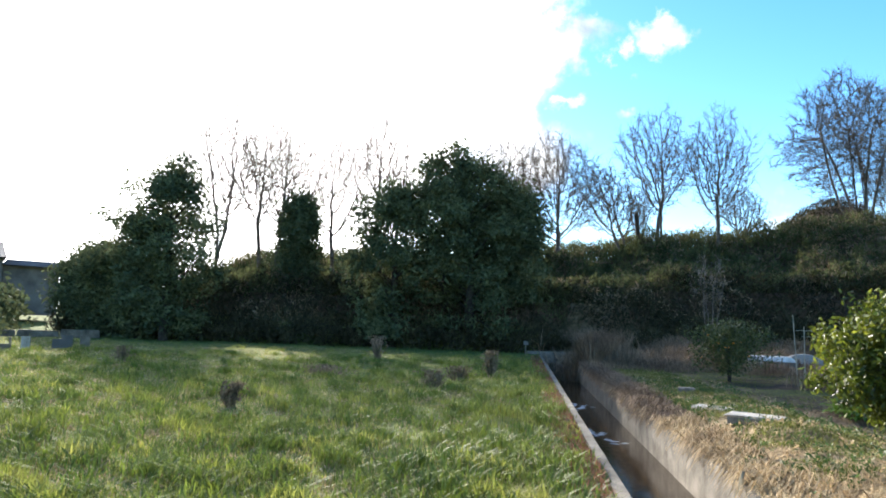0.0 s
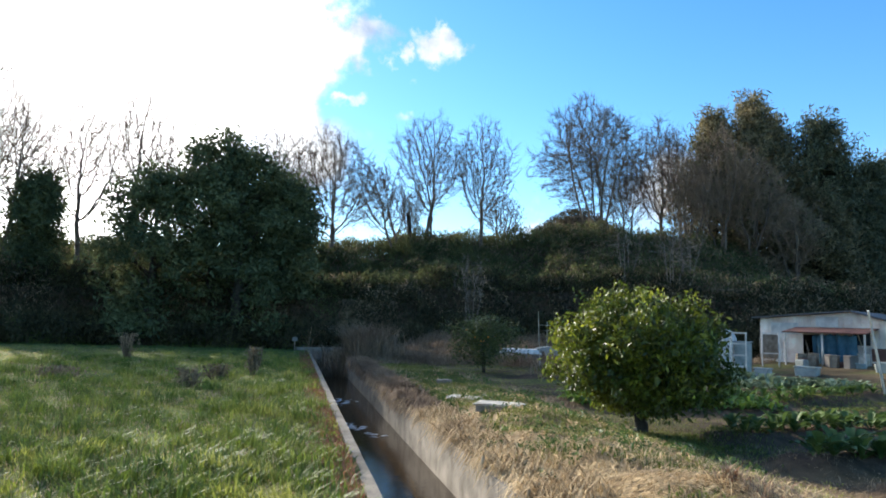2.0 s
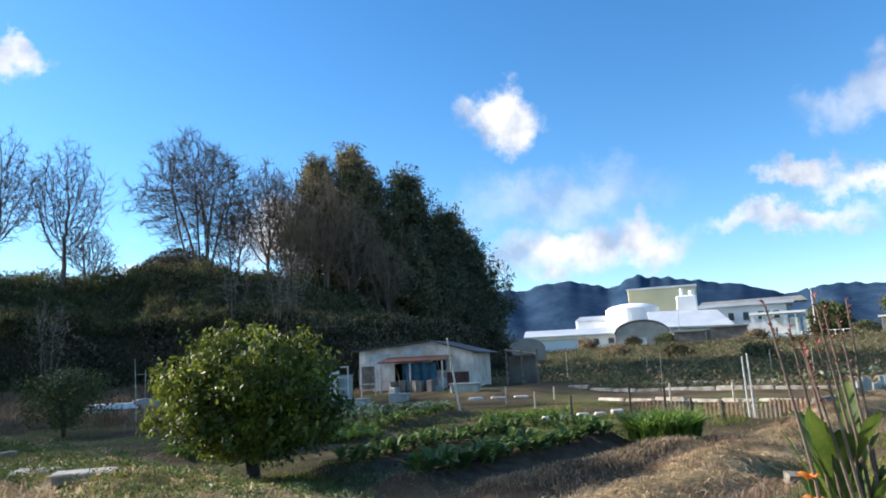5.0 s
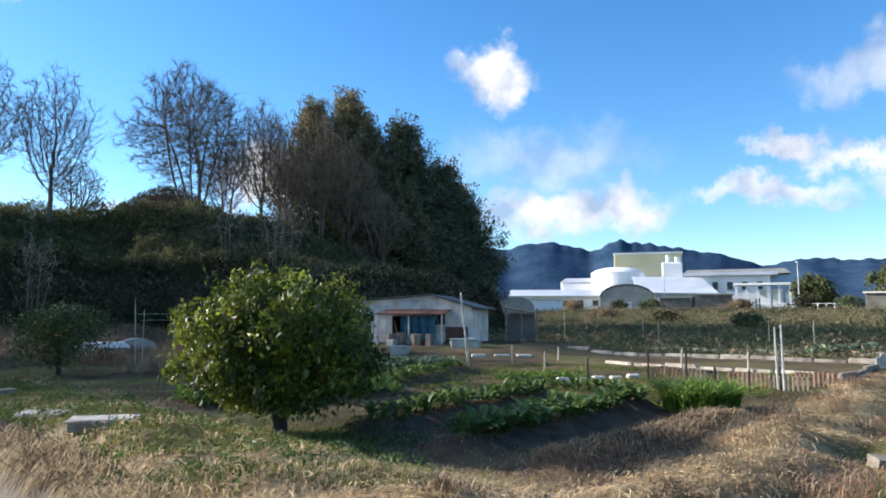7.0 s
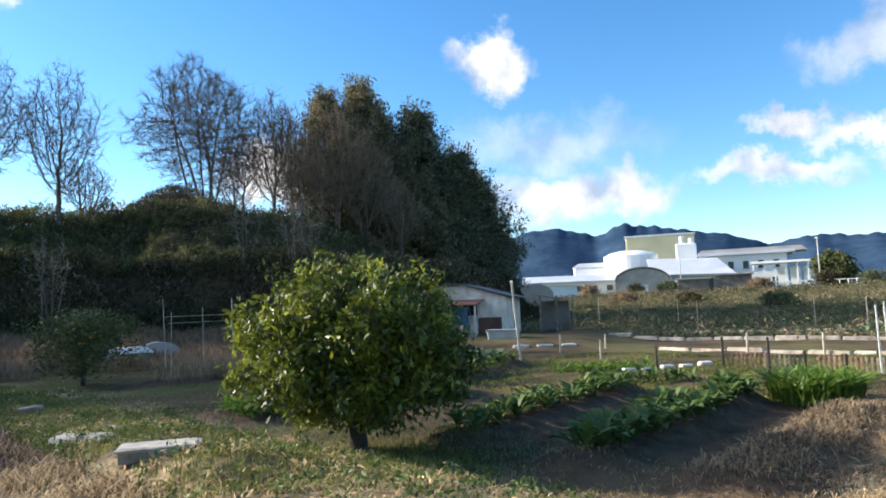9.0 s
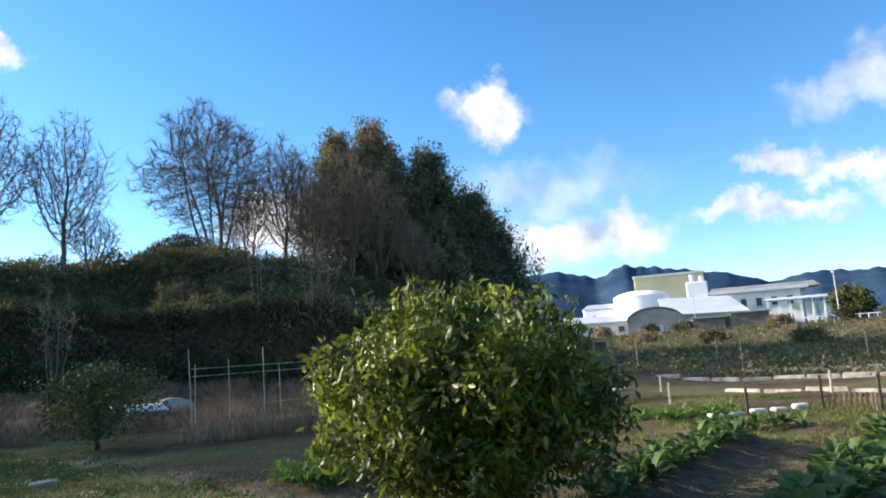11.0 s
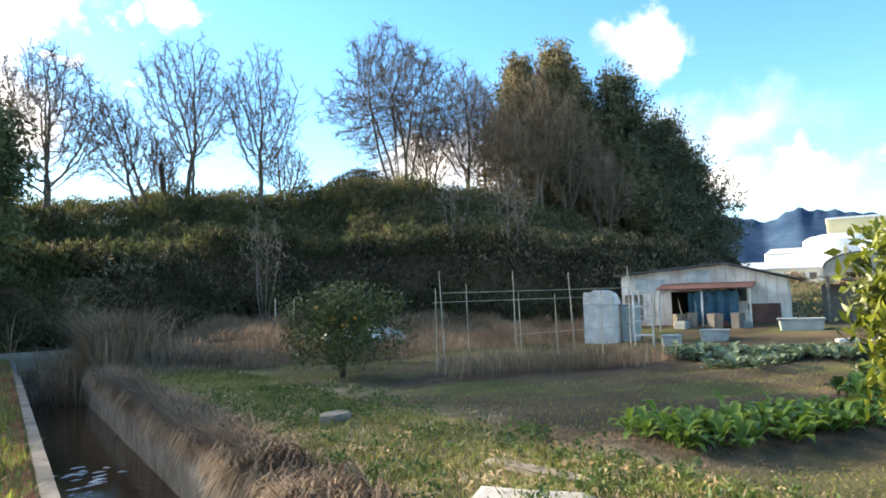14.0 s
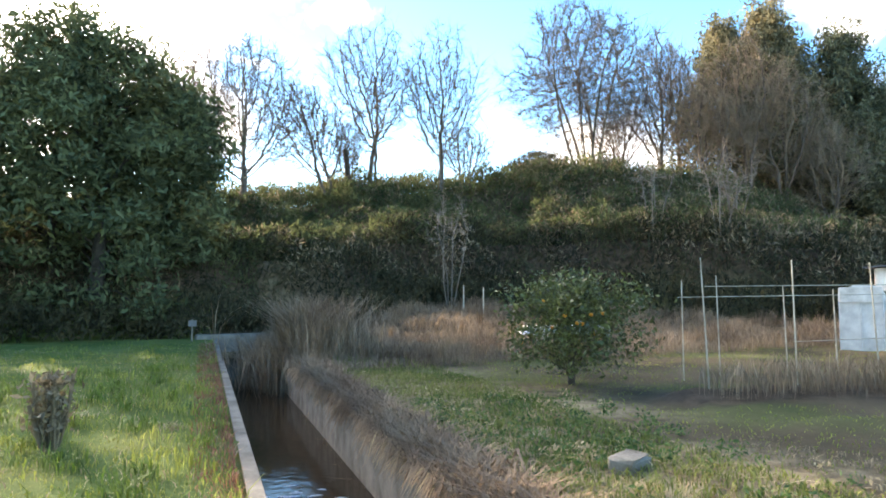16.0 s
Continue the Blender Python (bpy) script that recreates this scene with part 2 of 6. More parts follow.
M_EDGE = mat("stained_concrete", (0.17, 0.135, 0.10), (0.56, 0.50, 0.42), 2.2, 0.9, 0.5, random_tint=0.25)
M_CANE = mat("cane_pole", (0.30, 0.26, 0.19), (0.52, 0.46, 0.36), 5.0, 0.7, 0.1)
# The haze of distance is put into the base colour as blue.
M_MOUNTAIN = mat("haze_blue_mountain", (0.020, 0.044, 0.082), (0.044, 0.078, 0.128), 0.012, 1.0, 0.0, fine=0.09, spec=0.0)
M_FLOWER = mat("orange_petal", (0.75, 0.20, 0.03), (0.85, 0.36, 0.10), 20.0, 0.6, 0.0, trans=0.3)
M_WITHERED = mat("withered_flower", (0.16, 0.05, 0.04), (0.32, 0.12, 0.09), 20.0, 0.8, 0.0)
M_MANDARIN = mat("mandarin_peel", (0.70, 0.22, 0.02), (0.80, 0.32, 0.04), 20.0, 0.45, 0.1)
M_RED_GRASS = mat("reddish_weed", (0.20, 0.08, 0.05), (0.34, 0.16, 0.09), 0.9, 0.8, 0.0, island=True, random_tint=0.4, trans=0.3)


def ground_material():
    """Meadow, bare garden soil and straw, divided by where things grow."""
    m = bpy.data.materials.new("ground_cover")
    m.use_nodes = True
    tree = m.node_tree
    link = tree.links.new
    bsdf = tree.nodes["Principled BSDF"]
    geometry = tree.nodes.new("ShaderNodeNewGeometry")
    position = geometry.outputs["Position"]

    def noise_of(scale, detail=5.0):
        n = node(tree, "ShaderNodeTexNoise", Scale=scale, Detail=detail, Roughness=0.6)
        link(position, n.inputs["Vector"])
        return n.outputs["Fac"]

    def ramp_of(fac, a, b, lo=0.35, hi=0.65):
        r = tree.nodes.new("ShaderNodeValToRGB")
        r.color_ramp.elements[0].position, r.color_ramp.elements[1].position = lo, hi
        r.color_ramp.elements[0].color, r.color_ramp.elements[1].color = (*a, 1), (*b, 1)
        link(fac, r.inputs[0])
        return r.outputs[0]

    meadow = ramp_of(noise_of(0.9), (0.075, 0.115, 0.025), (0.17, 0.18, 0.055))
    garden = ramp_of(noise_of(0.6), (0.060, 0.043, 0.026), (0.145, 0.10, 0.060))
    attribute = tree.nodes.new("ShaderNodeVertexColor")
    attribute.layer_name = "cover"
    split = tree.nodes.new("ShaderNodeSeparateColor")
    link(attribute.outputs["Color"], split.inputs[0])

    def mixed(fac, a, b):
        x = tree.nodes.new("ShaderNodeMix")
        x.data_type = "RGBA"
        link(fac, x.inputs[0])
        link(a, x.inputs[6])
        link(b, x.inputs[7])
        return x.outputs[2]

    soil = ramp_of(noise_of(4.0), (0.062, 0.040, 0.027), (0.135, 0.090, 0.058))
    straw = ramp_of(noise_of(3.5), (0.17, 0.115, 0.066), (0.54, 0.41, 0.24), 0.36, 0.64)
    colour = mixed(split.outputs[0], garden, meadow)
    colour = mixed(split.outputs[1], colour, soil)
    colour = mixed(split.outputs[2], colour, straw)
    link(colour, bsdf.inputs["Base Color"])
    bsdf.inputs["Roughness"].default_value = 0.95
    bsdf.inputs["Specular IOR Level"].default_value = 0.1
    relief = node(tree, "ShaderNodeBump", Strength=0.9, Distance=0.06)
    link(noise_of(14.0), relief.inputs["Height"])
    link(relief.outputs[0], bsdf.inputs["Normal"])
    return m


def water_material():
    m = bpy.data.materials.new("ditch_water")
    m.use_nodes = True
    tree = m.node_tree
    bsdf = tree.nodes["Principled BSDF"]
    bsdf.inputs["Base Color"].default_value = (0.030, 0.020, 0.012, 1)
    bsdf.inputs["Specular IOR Level"].default_value = 0.28
    bsdf.inputs["Roughness"].default_value = 0.03
    bsdf.inputs["IOR"].default_value = 1.33
    geometry = tree.nodes.new("ShaderNodeNewGeometry")
    ripple = node(tree, "ShaderNodeTexNoise", Scale=7.0, Detail=4.0)
    tree.links.new(geometry.outputs["Position"], ripple.inputs["Vector"])
    relief = node(tree, "ShaderNodeBump", Strength=0.06, Distance=0.06)
    tree.links.new(ripple.outputs["Fac"], relief.inputs["Height"])
    tree.links.new(relief.outputs[0], bsdf.inputs["Normal"])
    return m


M_GROUND, M_WATER = ground_material(), water_material()
M_FOAM = mat("water_foam", (0.25, 0.27, 0.28), (0.6, 0.62, 0.63), 12.0, 0.4, 0.5)


# ---- mesh helpers ----
class Shape:
    """Gathers vertices and faces of one mesh."""

    def __init__(self):
        self.v, self.f = [], []

    def add(self, verts, faces):
        n = len(self.v)
        self.v.extend(verts)
        self.f.extend(tuple(n + i for i in face) for face in faces)
        return self

    def box(self, x, y, z, sx, sy, sz, rz=0.0, taper=1.0, bevel=0.0):
        """A box centred at x, y that stands on z, its upright edges cut off by bevel."""
        c, s = math.cos(radians(rz)), math.sin(radians(rz))
        hx, hy, b = sx / 2, sy / 2, min(bevel, sx / 3, sy / 3, sz / 3)
        ring = [(-hx + b, -hy), (hx - b, -hy), (hx, -hy + b), (hx, hy - b), (hx - b, hy), (-hx + b, hy), (-hx, hy - b), (-hx, -hy + b)] if b else [(-hx, -hy), (hx, -hy), (hx, hy), (-hx, hy)]
        levels = [(0, 1.0), (sz - b, taper), (sz, taper * (1 - b / max(hx, hy)))] if b else [(0, 1.0), (sz, taper)]
        verts = [(x + (px * c - py * s) * k, y + (px * s + py * c) * k, z + h) for h, k in levels for px, py in ring]
        n = len(ring)
        faces = [tuple(range(n - 1, -1, -1)), tuple(range(n * (len(levels) - 1), n * len(levels)))]
        for j in range(len(levels) - 1):
            faces += [(j * n + i, j * n + (i + 1) % n, j * n + n + (i + 1) % n, j * n + n + i) for i in range(n)]
        return self.add(verts, faces)

    def tube(self, points, radii, sides=6, cap=True):
        points = [Vector(p) for p in points]
        verts, faces = [], []
        for i, p in enumerate(points):
            d = (points[min(i + 1, len(points) - 1)] - points[max(i - 1, 0)]).normalized()
            a = d.orthogonal().normalized()
            b = d.cross(a)
            for k in range(sides):
                t = 2 * math.pi * k / sides
                verts.append(tuple(p + (a * math.cos(t) + b * math.sin(t)) * radii[i]))
        for i in range(len(points) - 1):
            for k in range(sides):
                k2 = (k + 1) % sides
                faces.append((i * sides + k, i * sides + k2, (i + 1) * sides + k2, (i + 1) * sides + k))
        if cap:
            faces.append(tuple(range(sides - 1, -1, -1)))
            faces.append(tuple((len(points) - 1) * sides + k for k in range(sides)))
        return self.add(verts, faces)

    def sheet(self, corners, thick=0.03):
        """A flat panel through the corners, with thickness along its normal."""
        c = [Vector(p) for p in corners]
        n = (c[1] - c[0]).cross(c[2] - c[0]).normalized() * thick
        k = len(c)
        verts = [tuple(p) for p in c] + [tuple(p - n) for p in c]
        faces = [tuple(range(k)), tuple(range(2 * k - 1, k - 1, -1))] + [(i, k + i, k + (i + 1) % k, (i + 1) % k) for i in range(k)]
        return self.add(verts, faces)

    def mesh(self, name, material, smooth=False):
        me = bpy.data.meshes.new(name)
        me.from_pydata(self.v, [], self.f)
        me.materials.append(material)
        if smooth:
            me.polygons.foreach_set("use_smooth", [True] * len(me.polygons))
        return me


def fast_mesh(name, verts, faces, material, smooth=False):
    """A mesh from arrays; all faces with the same number of corners."""
    me = bpy.data.meshes.new(name)
    k = faces.shape[1]
    me.vertices.add(len(verts))
    me.vertices.foreach_set("co", verts.astype(np.float32).ravel())
    me.loops.add(faces.size)
    me.loops.foreach_set("vertex_index", faces.astype(np.int32).ravel())
    me.polygons.add(len(faces))
    me.polygons.foreach_set("loop_start", np.arange(0, faces.size, k, dtype=np.int32))
    if smooth:
        me.polygons.foreach_set("use_smooth", np.ones(len(faces), dtype=bool))
    me.update(calc_edges=True)
    me.materials.append(material)
    return me


def thing(name, x, y, z, label, category, group="", kind="", rz=0.0):
    ob = new(name)
    ob.empty_display_size = 0.2
    ob.matrix_basis = pose(x, y, z, 0, 0, rz)
    return tagged(ob, label, category, group, kind)


def part(name, shape, material, parent, label="", smooth=False):
    me = shape.mesh(name, material, smooth) if isinstance(shape, Shape) else shape
    ob = new(name, me)
    ob.parent = parent
    return tagged(ob, label)


def leaf_cards(rng, centres, size, spread=0.4, upright=0.0, long=1.6):
    """Small folded leaves, each of two triangles in a shallow V, turned at random."""
    n = len(centres)
    d = rng.normal(size=(n, 3))
    d[:, 2] += upright
    d /= np.linalg.norm(d, axis=1)[:, None]
    s = np.cross(d, rng.normal(size=(n, 3)))
    s /= np.linalg.norm(s, axis=1)[:, None]
    up = np.cross(s, d)
    k = size * (1 + spread * rng.uniform(-1, 1, n))[:, None]
    a = centres - d * k * long / 2
    tip = centres + d * k * long / 2
    left = centres + s * k * 0.5 + up * k * 0.18
    right = centres - s * k * 0.5 + up * k * 0.18
    verts = np.stack([a, right, tip, left], 1).reshape(-1, 3)
    i = np.arange(n)[:, None] * 4
    faces = np.concatenate([i + np.array([[0, 1, 2]]), i + np.array([[0, 2, 3]])], 0)
    return verts, faces


def blade_cards(rng, base, height, width, lean=0.4, jitter=0.4):
    """Grass blades, bent over, each of two triangles."""
    n = len(base)
    h = height * (1 + jitter * rng.uniform(-1, 1, n)) if np.ndim(height) == 0 else height
    turn = rng.uniform(0, 2 * np.pi, n)
    side = np.stack([np.cos(turn), np.sin(turn), np.zeros(n)], 1)
    away = np.stack([-np.sin(turn), np.cos(turn), np.zeros(n)], 1) * (lean * rng.uniform(0.2, 1.6, n) * h)[:, None]
    upright = np.zeros((n, 3))
    upright[:, 2] = h
    w = side * width * 0.5 * rng.uniform(0.6, 1.4, n)[:, None]
    mid = base + upright * 0.55 + away * 0.25
    tip = base + upright * (1 - 0.25 * min(lean, 1)) + away
    verts = np.stack([base, mid + w, tip, mid - w], 1).reshape(-1, 3)
    i = np.arange(n)[:, None] * 4
    faces = np.concatenate([i + np.array([[0, 1, 3]]), i + np.array([[3, 1, 2]])], 0)
    return verts, faces


# ---- the lie of the land ----
LEVEL = -0.45


def edge_x(y):
    """The ditch's near edge."""
    return 1.0 + 0.107 * y


def smooth(lo, hi, v):
    t = np.clip((v - lo) / (hi - lo), 0, 1)
    return t * t * (3 - 2 * t)


FRONT_X = [-60, -22, -14, 4, 14, 20, 24, 28, 36, 46, 52, 58, 80]
FRONT_Y = [44, 40, 37.5, 37, 37, 35, 29, 26.5, 27, 30, 33, 40, 60]


def wobble(x, y, s, seed=0.0):
    """Cheap smooth noise for arrays, about -1 to 1."""
    return (np.sin(x * 1.7 * s + 1.3 * np.sin(y * 1.1 * s + seed)) + np.sin(y * 2.3 * s + 1.7 * np.sin(x * 0.9 * s + 2 * seed + 1)) + np.sin((x + y) * 3.1 * s + seed * 3)) / 3


BEDS = (  # start, end, half width, height
    ((7.4, 6.4), (12.6, 6.05), 0.46, 0.17), ((7.9, 8.3), (13.2, 8.4), 0.46, 0.17), ((10.8, 11.9), (17.0, 13.2), 0.45, 0.18),
    ((7.4, 4.8), (12.0, 4.35), 0.5, 0.16), ((7.2, 12.6), (11.5, 11.0), 0.6, 0.12), ((15.6, 17.3), (17.6, 14.0), 0.7, 0.1),
    ((9.3, 18.2), (13.9, 16.9), 0.6, 0.1), ((12.0, 6.0), (15.0, 7.2), 0.5, 0.05),
)


def along(x, y, a, b):
    ax, ay, bx, by = *a, *b
    dx, dy = bx - ax, by - ay
    t = np.clip(((x - ax) * dx + (y - ay) * dy) / (dx * dx + dy * dy), 0, 1)
    return np.hypot(x - ax - t * dx, y - ay - t * dy)


def hill(x, y):
    front = np.interp(x, FRONT_X, FRONT_Y)
    s = y - front + 0.8 * wobble(x, y, 0.35)
    reach = smooth(-24, -13, x) * (1 - smooth(50, 58, x))
    tall = np.interp(x, [-20, 2, 8, 30, 40, 56], [2.2, 2.3, 3.4, 3.7, 3.6, 2.0])
    back = 1 - smooth(70, 110, y)
    peak = 5.9 * np.exp(-(((x - 33.2) / 5.8) ** 2 + ((y - 58) / 6.0) ** 2))
    return reach * back * (2.9 * smooth(0, 2.2, s) + tall * smooth(4.5, 12, s)) + peak


def land(x, y):
    x, y = np.asarray(x, float), np.asarray(y, float)
    u = x - edge_x(y)
    z = LEVEL + 0.035 * wobble(x, y, 0.8) + 0.02 * wobble(x, y, 2.6, 1.0) + 0.012 * wobble(x, y, 5.7, 3.0)
    z = z + 2.95 * smooth(34, 105, x) * smooth(-60, -10, y) + 1.2 * smooth(30, 60, -x)
    z = z - 0.15 * smooth(3.4, 5.2, u) * (1 - smooth(15, 20, x)) * smooth(1.5, 3.5, y) * (1 - smooth(11, 15, y))
    z = z + 0.4 * smooth(19, 26, x) * smooth(13, 17, y) * (1 - smooth(34, 44, x))
    for a, b, half, tall in BEDS:
        z = z + tall * (1 - smooth(half * 0.5, half * 1.3, along(x, y, a, b)))
    z = z + 0.20 * smooth(1.6, 2.4, u) * (1 - smooth(2.8, 4.4, u)) * (1 - 0.9 * smooth(10, 14, y)) * (1 + 0.35 * wobble(x, y, 1.3, 4.0))
    plot = smooth(8.0, 9.5, x) * (1 - smooth(15, 17, x)) * smooth(10.5, 11.5, y + 0.25 * x - 3) * (1 - smooth(17.5, 19, y + 0.25 * x - 3))
    z = z + 0.05 * plot * np.sin((y + 0.25 * x) * 5.2)
    z = z + 0.13 * wobble(x, y, 1.05, 2.5) * smooth(4.6, 6, x) * (1 - smooth(20, 30, x)) * (1 - smooth(0.6, 2.2, np.abs(y - 3.0 + 0.04 * x)))
    stretch, line = smooth(5, 7, x) * (1 - smooth(25, 32, x)), y + 0.035 * (x - 6)
    z = z + stretch * (0.10 * np.exp(-((line - 3.45) / 0.6) ** 2) - 0.15 * np.exp(-((line - 2.45) / 0.35) ** 2))
    z = z + 0.9 * smooth(26, 36, y) * smooth(3.5, 8, u) * (1 - smooth(22, 30, x))
    z = z + hill(x, y)
    channel = (y < 35.2)
    slope = -0.53 + (z + 0.53) * smooth(1.38, 2.15, u)
    z = np.where(channel & (u > 1.37) & (u < 2.15), slope, z)
    z = np.where(channel & (u > -0.10) & (u < 1.37), -1.35, z)
    return z


def spread_columns(near_lo, near_hi, step, far):
    cols = list(np.arange(near_lo, near_hi + 1e-6, step))
    d, k = step, near_hi
    while k < far:
        d *= 1.07
        k += d
        cols.append(k)
    d, k = step, near_lo
    while k > -far:
        d *= 1.07
        k -= d
        cols.insert(0, k)
    return cols


def build_ground():
    us = sorted(set([round(c, 3) for c in spread_columns(-14, 30, 0.33, 3800) if not -0.15 < c < 2.3] + [-0.101, -0.099, 1.369, 1.371, 1.5, 1.65, 1.8, 1.95, 2.1, 2.16, 2.25]))
    ys = sorted(set([round(c, 3) for c in spread_columns(-4, 40, 0.3, 3800)] + [35.19, 35.21]))
    U, Y = np.meshgrid(np.array(us), np.array(ys))
    far = np.clip((np.abs(Y) - 80) / 100, 0, 1)
    X = U + 1.0 + 0.107 * Y * (1 - far)
    Z = land(np.where(far > 0, X + 0.0, X), Y)
    n, m = U.shape
    verts = np.stack([X, Y, Z], 2).reshape(-1, 3)
    i = (np.arange(n - 1)[:, None] * m + np.arange(m - 1)[None, :]).reshape(-1, 1)
    me = fast_mesh("ground", verts, i + np.array([[0, 1, m + 1, m]]), M_GROUND, True)
    x, y = verts[:, 0], verts[:, 1]
    u = x - edge_x(y)
    meadow = np.where(u < 0.5, 1.0, 0.05 + 0.4 * smooth(0.1, 0.5, wobble(x, y, 0.5, 2.0)))
    meadow = np.maximum(meadow, smooth(28, 34, x) * 0.75)
    soil = np.zeros(len(x))
    for a, b, half, tall in BEDS:
        soil = np.maximum(soil, 1 - smooth(half * 0.8, half * 1.6, along(x, y, a, b)))
    plot = smooth(6.3, 7.4, x) * (1 - smooth(12.4, 14.0, x)) * smooth(4.0, 4.8, y) * (1 - smooth(9.2, 10.2, y))
    soil = np.maximum(soil, 0.85 * plot * (0.55 + 0.45 * smooth(-0.4, 0.3, wobble(x, y, 1.4, 7.0))))
    soil = np.maximum(soil, smooth(0.4, 2.0, hill(x, y)))
    soil = np.maximum(soil, np.where((u > -0.1) & (u < 1.6), 0.8, 0))
    straw = smooth(1.4, 2.0, u) * (1 - smooth(3.4, 5.5, u + 1.0 * wobble(x, y, 0.7))) * 0.8
    straw = np.maximum(straw, 1 - smooth(0.7, 1.5, 1.9 * along(x, y, (5.6, 3.45), (46, 1.9)) + 0.3 * wobble(x, y, 1.2)))
    straw = straw * (1 - smooth(18, 26, y) * 0.6)
    layer = me.color_attributes.new("cover", "FLOAT_COLOR", "POINT")
    layer.data.foreach_set("color", np.stack([meadow, np.clip(soil, 0, 1), np.clip(straw, 0, 1), np.ones(len(x))], 1).astype(np.float32).ravel())
    tagged(new("ground", me), "grassy field and garden soil below a wooded bank", "ground", kind="structure")


def strip(name, u0, u1, z0, z1, y0, y1, material, label, category, step=1.0, rough=0.0):
    """A long prism beside the ditch, following its line."""
    step = (y1 - y0) / max(1, round((y1 - y0) / step))
    rng = np.random.default_rng(3)
    ys = np.arange(y0, y1 + 1e-6, step)
    verts, faces = [], []
    for y in ys:
        e, k = edge_x(y), rough * rng.uniform(-1, 1)
        verts += [(e + u0, y, z0), (e + u1, y, z0), (e + u1, y, z1 + k), (e + u0, y, z1 + k)]
    for j in range(len(ys) - 1):
        a, b = 4 * j, 4 * j + 4
        faces += [(a, a + 1, b + 1, b), (a + 1, a + 2, b + 2, b + 1), (a + 2, a + 3, b + 3, b + 2), (a + 3, a, b, b + 3)]
    faces += [(0, 3, 2, 1), tuple(len(verts) - 4 + k for k in (0, 1, 2, 3))]
    me = Shape().add(verts, faces).mesh(name, material)
    return tagged(new(name, me), label, category, kind="structure")


build_ground()
strip("wall_ditch_near", -0.12, 0.0, -1.5, -0.425, -3.0, 35.2, M_COPING, "low concrete ditch wall with a worn narrow coping", "wall", 0.5, 0.006)
for k in range(13):
    y0 = -3.0 + 3.0 * k
    strip("wall_ditch_far_%d" % (k + 1), 1.30, 1.42, -1.5, -0.50, y0, min(y0 + 2.99, 35.2), M_CONCRETE, "stained concrete retaining wall panel along the ditch", "wall", 0.5, 0.01)
water = Shape().add([(edge_x(y) + u, y, -1.10) for y in (-3.0, 35.2) for u in (-0.02, 1.33)], [(0, 1, 3, 2)])
tagged(new("water", water.mesh("water", M_WATER)), "dark shallow water flowing in the ditch", "water", kind="structure")
lintel = Shape().box(edge_x(35.4) + 0.6, 35.45, -1.5, 2.6, 0.5, 1.2, 0, 1.0, 0.03)
tagged(new("wall_culvert", lintel.mesh("wall_culvert", M_CONCRETE)), "concrete head wall where the ditch enters a culvert", "wall", kind="structure")


def foam(y, size, seed):
    rng = np.random.default_rng(seed)
    s = Shape()
    for _ in range(26):
        px, py = rng.normal(0, size * 0.4), rng.normal(0, size)
        r = rng.uniform(0.012, 0.035)
        turn = rng.uniform(-0.6, 0.6)
        ring = [(px + 3.5 * r * math.cos(t) * math.cos(turn), py + r * math.sin(t) + 3.5 * r * math.cos(t) * math.sin(turn), -1.10 + 0.004) for t in np.arange(6) * math.pi / 3]
        s.add(ring + [(px, py, -1.10 + 0.015)], [(i, (i + 1) % 6, 6) for i in range(6)])
    ob = new("foam", s.mesh("foam", M_FOAM, True))
    ob.location = (edge_x(y) + 0.55, y, 0)
    tagged(ob, "white ripples of water breaking in the ditch", "water", kind="stuff")


foam(6.6, 0.6, 1)
foam(13.5, 0.4, 3)
foam(18.0, 0.45, 2)


def mountain(name, label, centre, half, tall, seed, depth):
    """A far wooded ridge, its outline folded by noise."""
    n, m = 420, 16
    t = np.linspace(-1, 1, n)
    az = centre + half * t
    verts = []
    for j in range(m):
        k = j / (m - 1)
        for i in range(n):
            a = az[i]
            ridge = tall(a) * (1 + k ** 6 * (0.008 * math.sin(a * 140 + seed) + 0.010 * math.sin(a * 330 + 2 * seed) + 0.006 * math.sin(a * 910)))
            fold = 1 + 0.022 * math.sin(a * 70 + 3 * k + seed + math.sin(a * 31)) * (1 - k) * k * 4
            r = depth * (0.72 + 0.28 * k) * (1 + 0.005 * math.sin(a * 60 + 5 * k))
            z = -5 + (ridge * depth + 5) * (k ** 0.85) * fold
            verts.append((r * math.sin(a), r * math.cos(a), z))
    faces = [(j * n + i, j * n + i + 1, (j + 1) * n + i + 1, (j + 1) * n + i) for j in range(m - 1) for i in range(n - 1)]
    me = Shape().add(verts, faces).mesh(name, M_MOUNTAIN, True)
    tagged(new(name, me), label, "mountain", kind="structure")


RIDGE = ((20, 0.05), (45, 0.085), (53, 0.100), (56, 0.107), (58, 0.104), (59.6, 0.111), (61.6, 0.1145), (63.4, 0.109), (65.15, 0.0985), (66.2, 0.108), (67.3, 0.1155), (69.7, 0.109), (72.4, 0.0995), (75.1, 0.092), (76.6, 0.083), (78.1, 0.073), (79.3, 0.077), (81.2, 0.083), (84, 0.0776), (86.8, 0.0785), (90, 0.072), (98, 0.085), (110, 0.10), (125, 0.06), (150, 0.03))


def ridge_profile(a):
    """Height over distance, by compass angle from straight ahead to the right."""
    return float(np.interp(math.degrees(a), [k[0] for k in RIDGE], [k[1] for k in RIDGE]))


mountain("backdrop_mountains", "wooded mountain range far beyond the fields, haze painted in as blue-green", radians(85), radians(62), ridge_profile, 1.0, 1900)
mountain("backdrop_mountains_behind", "wooded hills far across the valley, in the same haze-blue colour", radians(-125), radians(75), lambda a: 0.05 + 0.02 * math.sin(a * 9), 2.0, 2200)


